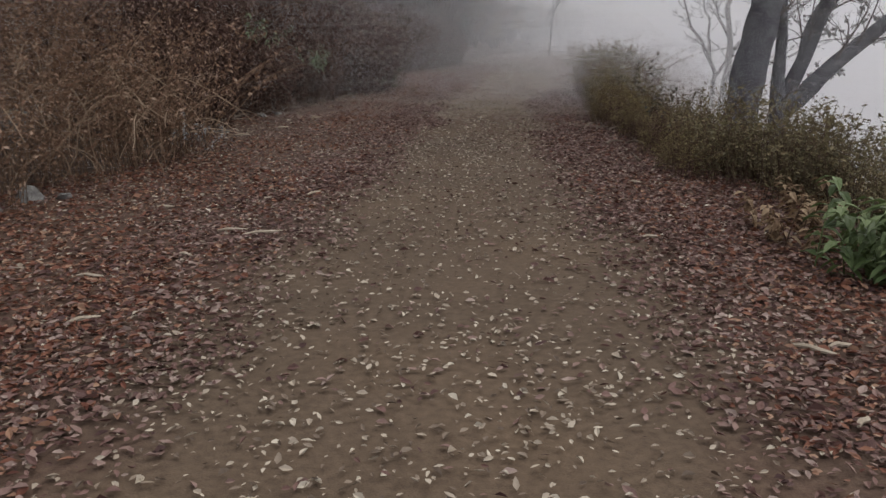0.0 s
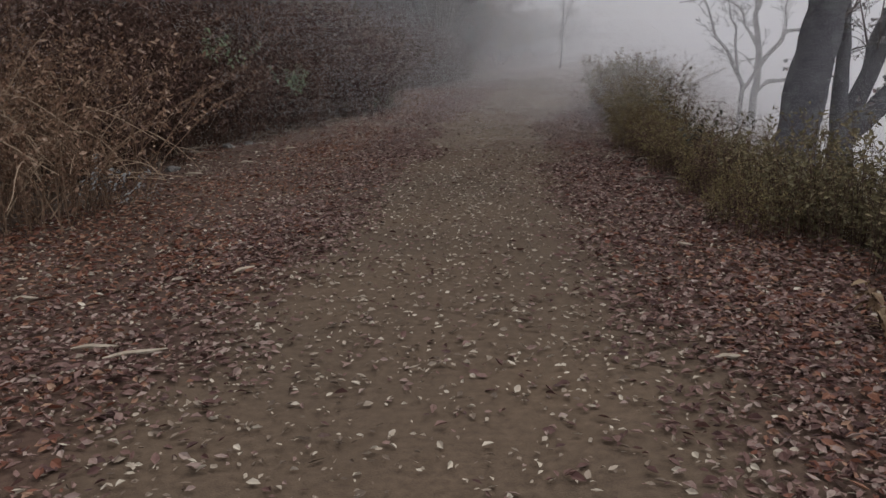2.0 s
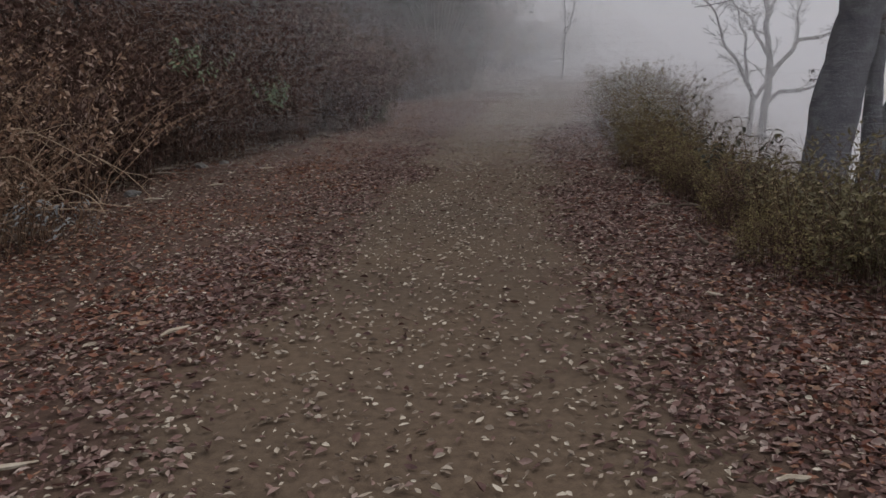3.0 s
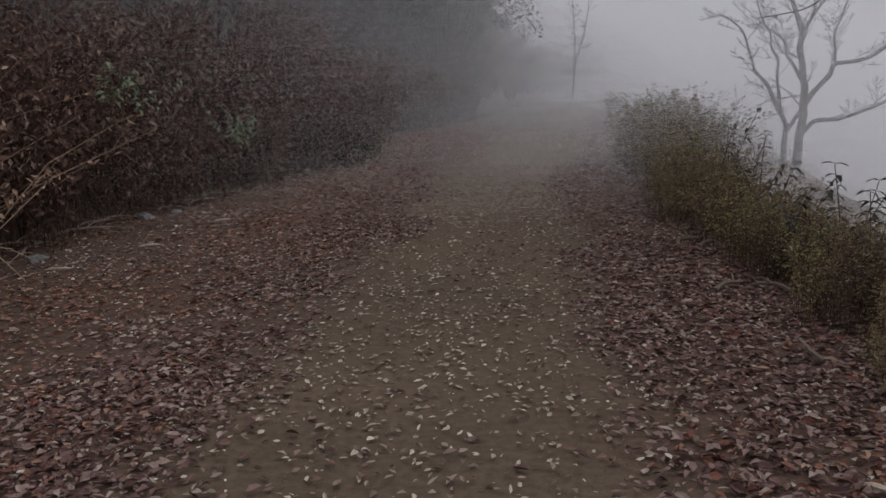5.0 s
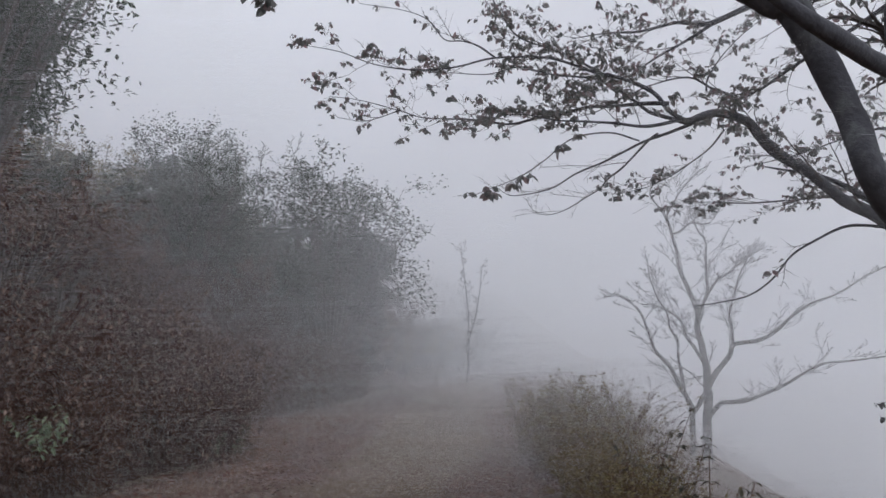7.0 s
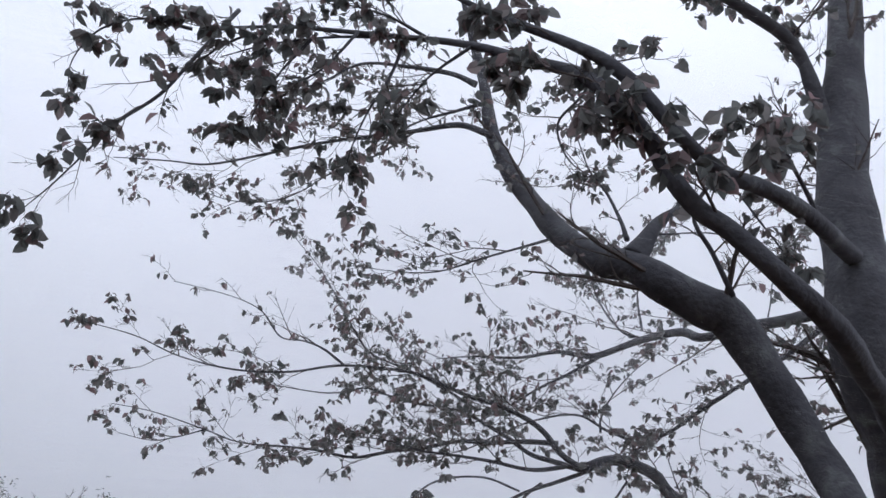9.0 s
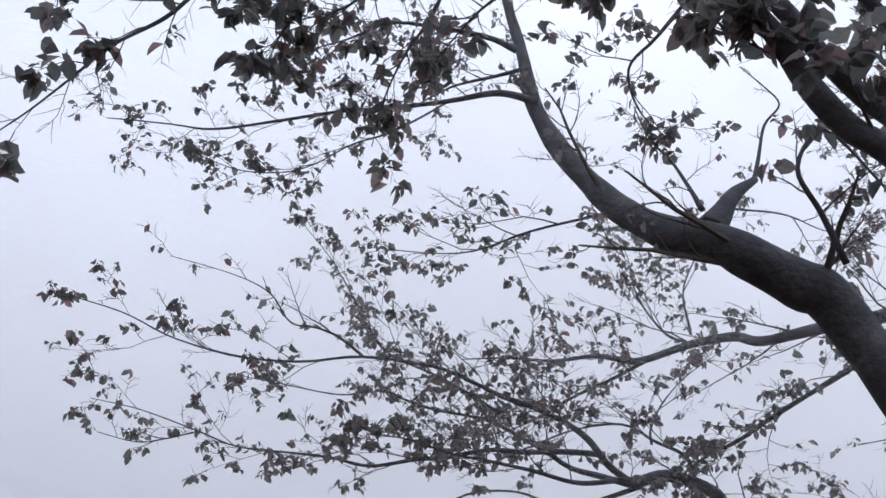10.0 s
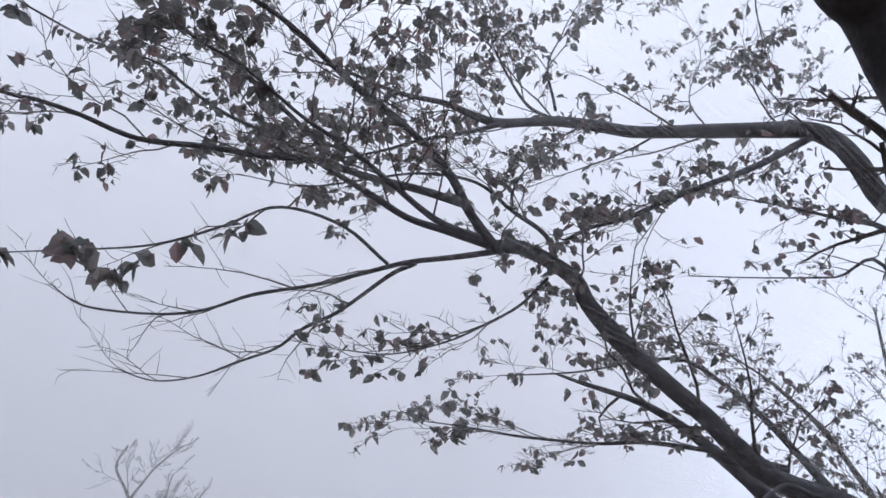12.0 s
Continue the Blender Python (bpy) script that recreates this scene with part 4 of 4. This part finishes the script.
tree("forked_tree", "many-stemmed dark tree forking near the ground at the drop", [
    ("trunk", [(5.25, 13.1, -0.6), (5.2, 13.08, 0.2), (5.15, 13.05, 0.7), (5.12, 13.05, 1.8), (4.95, 13.2, 2.4), (4.5, 13.55, 2.9), (4.1, 13.85, 3.1)], [0.2, 0.15, 0.1, 0.07, 0.045, 0.02, 0.006], 1.2, 8, 3, 3),
    ("limb", [(5.2, 13.08, 0.3), (5.5, 13.1, 1.0), (5.85, 13.05, 1.9), (6.5, 12.7, 2.8), (7.3, 12.3, 3.8)], [0.13, 0.11, 0.09, 0.07, 0.02], 1.2, 12, 3, 3),
    ("limb", [(5.25, 13.08, 0.2), (5.75, 13.0, 0.75), (6.3, 12.9, 1.3), (6.9, 12.8, 1.9), (7.8, 12.7, 3.0)], [0.14, 0.13, 0.11, 0.09, 0.03], 1.3, 14, 3, 4),
    ("limb", [(5.5, 13.1, 1.0), (5.62, 13.15, 1.5), (5.85, 13.05, 2.0), (6.5, 12.8, 2.6)], [0.09, 0.08, 0.06, 0.02], 1.1, 9, 3, 3),
], BARK, TWIG, TREE_LEAF, 90, 0.05)

tree("bare_tree", "bare grey leafless tree standing below the track in fog", [
    ("trunk", [(8.66, 26.5, -2.49), (8.75, 26.5, -1.23), (8.81, 26.5, -0.33), (8.86, 26.5, 0.45), (8.88, 26.5, 0.97), (8.79, 26.5, 1.5), (8.73, 26.5, 2.03), (8.72, 26.5, 2.36), (8.59, 26.5, 2.83), (8.42, 26.5, 3.24), (8.31, 26.5, 3.78), (8.21, 26.5, 4.33), (8.05, 26.5, 4.74), (7.76, 26.5, 5.22), (7.87, 26.5, 5.63)], [0.13, 0.1161, 0.1058, 0.0965, 0.0878, 0.0795, 0.0716, 0.0639, 0.0565, 0.0492, 0.0421, 0.0352, 0.0283, 0.0216, 0.015], 1.2, 18, 3, 0),
    ("trunk", [(8.35, 26.5, -2.1), (8.44, 26.48, -0.57), (8.47, 26.46, 0.07), (8.35, 26.44, 0.34), (8.15, 26.42, 0.73), (7.93, 26.4, 1.13), (7.59, 26.32, 1.53), (7.42, 26.24, 1.92), (7.24, 26.16, 2.38), (6.9, 26.08, 2.71), (6.55, 26.0, 2.84)], [0.085, 0.0739, 0.0657, 0.0583, 0.0514, 0.0448, 0.0385, 0.0324, 0.0264, 0.0207, 0.015], 1.2, 18, 3, 0),
    ("limb", [(8.49, 26.5, 0.07), (8.67, 26.5, 0.3), (8.85, 26.5, 0.55)], [0.05, 0.05, 0.05], 0.5, 0, 3, 0),
    ("limb", [(8.28, 26.4, 0.43), (8.19, 26.35, 0.99), (8.11, 26.3, 1.39), (8.09, 26.25, 1.78), (7.91, 26.2, 2.04), (7.82, 26.15, 2.43), (7.64, 26.1, 2.69), (7.45, 26.05, 3.09), (7.38, 26.0, 3.48)], [0.045, 0.0387, 0.0341, 0.0299, 0.026, 0.0223, 0.0188, 0.0153, 0.012], 1.2, 16, 3, 0),
    ("limb", [(8.81, 26.5, 1.24), (8.64, 26.57, 1.57), (8.48, 26.63, 1.84), (8.39, 26.7, 2.18), (8.23, 26.8, 2.39), (7.86, 26.9, 2.6), (7.55, 27.0, 2.62)], [0.05, 0.0409, 0.0342, 0.0282, 0.0225, 0.0172, 0.012], 1.1, 14, 3, 0),
    ("limb", [(8.82, 26.5, -0.04), (9.13, 26.46, 0.25), (9.45, 26.41, 0.28), (9.78, 26.37, 0.32), (10.39, 26.32, 0.54), (10.94, 26.27, 0.79), (11.55, 26.2, 1.1), (12.15, 26.13, 1.15), (12.96, 26.07, 1.23), (13.77, 26.0, 1.3)], [0.065, 0.0562, 0.0497, 0.0438, 0.0383, 0.0331, 0.0281, 0.0233, 0.0186, 0.014], 1.2, 14, 3, 0),
    ("limb", [(8.9, 26.5, 0.68), (9.15, 26.54, 1.03), (9.47, 26.58, 1.35), (9.62, 26.62, 1.61), (10.23, 26.66, 1.69), (10.77, 26.7, 1.92), (11.18, 26.76, 2.25), (11.82, 26.82, 2.58), (12.46, 26.88, 2.78), (13.27, 26.94, 3.19), (14.09, 27.0, 3.54)], [0.075, 0.0652, 0.0579, 0.0513, 0.0452, 0.0394, 0.0338, 0.0284, 0.0231, 0.018, 0.013], 1.2, 20, 3, 0),
    ("limb", [(9.61, 26.6, 1.61), (9.63, 26.67, 1.95), (9.6, 26.73, 2.29), (9.8, 26.8, 2.69), (9.97, 26.93, 3.11), (10.21, 27.07, 3.54), (10.51, 27.2, 3.83)], [0.04, 0.0333, 0.0284, 0.0239, 0.0198, 0.0158, 0.012], 1.1, 16, 3, 0),
    ("limb", [(8.75, 26.5, 2.36), (8.85, 26.4, 2.62), (8.96, 26.3, 2.88), (9.14, 26.2, 3.13), (9.47, 26.13, 3.32), (9.67, 26.07, 3.58), (10.21, 26.0, 3.83)], [0.05, 0.0409, 0.0342, 0.0282, 0.0225, 0.0172, 0.012], 1.2, 17, 3, 0),
    ("limb", [(8.93, 26.3, 2.84), (8.96, 26.4, 3.22), (9.03, 26.5, 3.63), (9.08, 26.6, 4.12), (8.95, 26.7, 4.42), (8.92, 26.8, 4.78), (9.1, 26.9, 5.36)], [0.04, 0.0333, 0.0284, 0.0239, 0.0198, 0.0158, 0.012], 1.1, 16, 3, 0),
    ("limb", [(8.23, 26.5, 4.26), (8.42, 26.45, 4.32), (8.65, 26.4, 4.51), (9.09, 26.35, 4.5), (9.45, 26.3, 4.96)], [0.03, 0.0241, 0.0197, 0.0157, 0.012], 1.0, 12, 3, 0),
    ("limb", [(8.09, 26.5, 4.67), (8.32, 26.6, 5.03), (8.67, 26.7, 5.46), (9.16, 26.8, 5.9)], [0.028, 0.0214, 0.0164, 0.012], 0.9, 10, 3, 0),
], GREY_BARK, GREY_BARK, TREE_LEAF, 120, 0.05, "", 0.005, 0.05)


tree("slope_tree", "slender sparse-leaved tree rooted down the slope", [
    ("trunk", [(10.9, 14.3, -2.2), (10.8, 14.3, 0.0), (10.5, 14.2, 2.0), (10.1, 14.1, 3.6), (9.8, 14.0, 5.2)], [0.09, 0.08, 0.06, 0.04, 0.01], 1.5, 22, 3, 2),
    ("limb", [(10.7, 14.3, 0.6), (9.9, 14.1, 1.8), (9.1, 13.9, 2.5), (7.9, 13.8, 3.1)], [0.05, 0.04, 0.03, 0.006], 1.2, 20, 3, 2),
    ("limb", [(10.6, 14.2, 1.4), (11.3, 14.0, 2.8), (12.1, 13.7, 3.8), (12.9, 13.3, 4.6)], [0.05, 0.04, 0.025, 0.006], 1.3, 20, 3, 2),
    ("limb", [(10.4, 14.2, 2.2), (9.5, 14.3, 3.2), (8.5, 14.4, 3.9), (7.4, 14.6, 4.3)], [0.04, 0.032, 0.022, 0.005], 1.2, 20, 3, 2),
], GREY_BARK, TWIG, TREE_LEAF, 150, 0.05, "", 0.003)

for i, (x, y, h) in enumerate(((-1.5, 40.0, 8.0), (-3.0, 38.0, 6.5), (6.2, 50.0, 7.0), (0.2, 41.0, 8.0))):
    z, r = ground_z(x, y), random.Random(300 + i)
    tree("bare_sapling", "thin bare sapling fading into the fog", [
        ("trunk", [(x, y, z - 0.3), (x + r.gauss(0, 0.15), y, z + h * 0.4), (x + r.gauss(0, 0.3), y, z + h)], [0.06, 0.04, 0.01], h * 0.22, 18, 3, 0),
        ("limb", [(x, y, z + h * 0.25), (x + r.choice((-1, 1)) * 0.6, y, z + h * 0.5), (x + r.choice((-1, 1)) * 1.0, y, z + h * 0.85)], [0.05, 0.04, 0.01], h * 0.2, 8, 3, 0),
    ], GREY_BARK, GREY_BARK, TREE_LEAF, 310 + i * 5, 0.05, "bare saplings in the fog", 0.01)


# ---- fog: hair-fine white strips hung in the air to imitate haze, clear of the walker ----
def mist(name, y0, y1, z0, z1, x0, x1, density, width, length, seed, flat=0.5, soft=1.0):
    """flat: the share of strands that lie level; the rest hang upright."""
    rng = np.random.default_rng(seed)
    volume = (y1 - y0) * (z1 - z0) * (x1 - x0)
    count = int(density / (width * 0.64) * volume / length)
    first, last = x0 + soft * rng.random(count), x1 - rng.random(count)
    c = np.stack([(first + last) / 2, rng.uniform(y0, y1, count), rng.uniform(z0, z1, count)], 1)
    half = (last - first) / 2
    a, zero, level = rng.uniform(0, math.pi, count), np.zeros(count), rng.random(count) < flat
    w = np.where(level[:, None], np.stack([zero, np.cos(a), np.sin(a)], 1), np.stack([np.cos(a), np.sin(a), zero], 1)) * width / 2
    h = np.where(level[:, None], np.stack([half, zero, zero], 1), np.stack([zero, zero, half], 1))
    v = np.stack([c - h - w, c + h - w, c + h + w, c - h + w], 1).reshape(-1, 3)
    me = bpy.data.meshes.new(name)
    me.vertices.add(len(v)), me.loops.add(len(v)), me.polygons.add(count)
    me.vertices.foreach_set("co", v.astype(np.float32).ravel())
    me.loops.foreach_set("vertex_index", np.arange(len(v), dtype=np.int32))
    me.polygons.foreach_set("loop_start", np.arange(0, len(v), 4, dtype=np.int32))
    me.materials.append(HAZE_STRANDS)
    me.update(calc_edges=True)
    return tagged(new(name, me), "pale grey fog hanging over track and valley", "fog", kind="stuff")


mist("fog_bank", 13.5, 21, -4, 10, -0.3, 24, 0.034, 0.00006, 24, 1, 1.0, 4.0)
mist("fog_bank", 14.0, 17.5, -4, 14, -14, 24, 0.012, 0.00006, 38, 14, 1.0)
mist("fog_bank", 17.5, 21, -4, 14, -14, 24, 0.014, 0.00006, 38, 13, 1.0)
mist("fog_bank", 21, 30, -6, 24, -22, 34, 0.008, 0.00007, 56, 2, 1.0)
mist("fog_bank", 21, 30, -6, 24, 0, 34, 0.022, 0.00009, 34, 7, 1.0, 9.0)
mist("fog_bank", 30, 42, -4, 20, -28, 42, 0.011, 0.0001, 70, 3, 1.0)
mist("fog_bank", 30, 42, -4, 20, 1, 42, 0.02, 0.0001, 41, 8, 1.0, 12.0)
mist("fog_bank", 42, 58, -10, 36, -34, 50, 0.014, 0.00025, 84, 10, 1.0)
mist("fog_bank", 42, 58, -10, 36, 2, 50, 0.02, 0.0003, 48, 11, 1.0, 14.0)
# veil added round the tree limbs only, to lift their dark tones
mist("fog_bank", 12.1, 13.7, 1.9, 9, 0.6, 12, 0.045, 0.00006, 11.4, 12, 1.0, 2.5)
mist("fog_bank", 58, 110, -20, 60, -60, 100, 0.05, 0.002, 160, 6, 1.0)
mist("fog_bank", 7, 14, -2, 9, 3.0, 15, 0.016, 0.00008, 12, 4, 1.0)
mist("fog_bank", 6.5, 10.5, 0, 9, -14, -3.2, 0.02, 0.00008, 11, 5, 1.0)
# layer added overhead to dim the bright sky
mist("fog_bank", 6, 22, 10, 22, -16, 26, 0.03, 0.0002, 42, 9, 1.0)
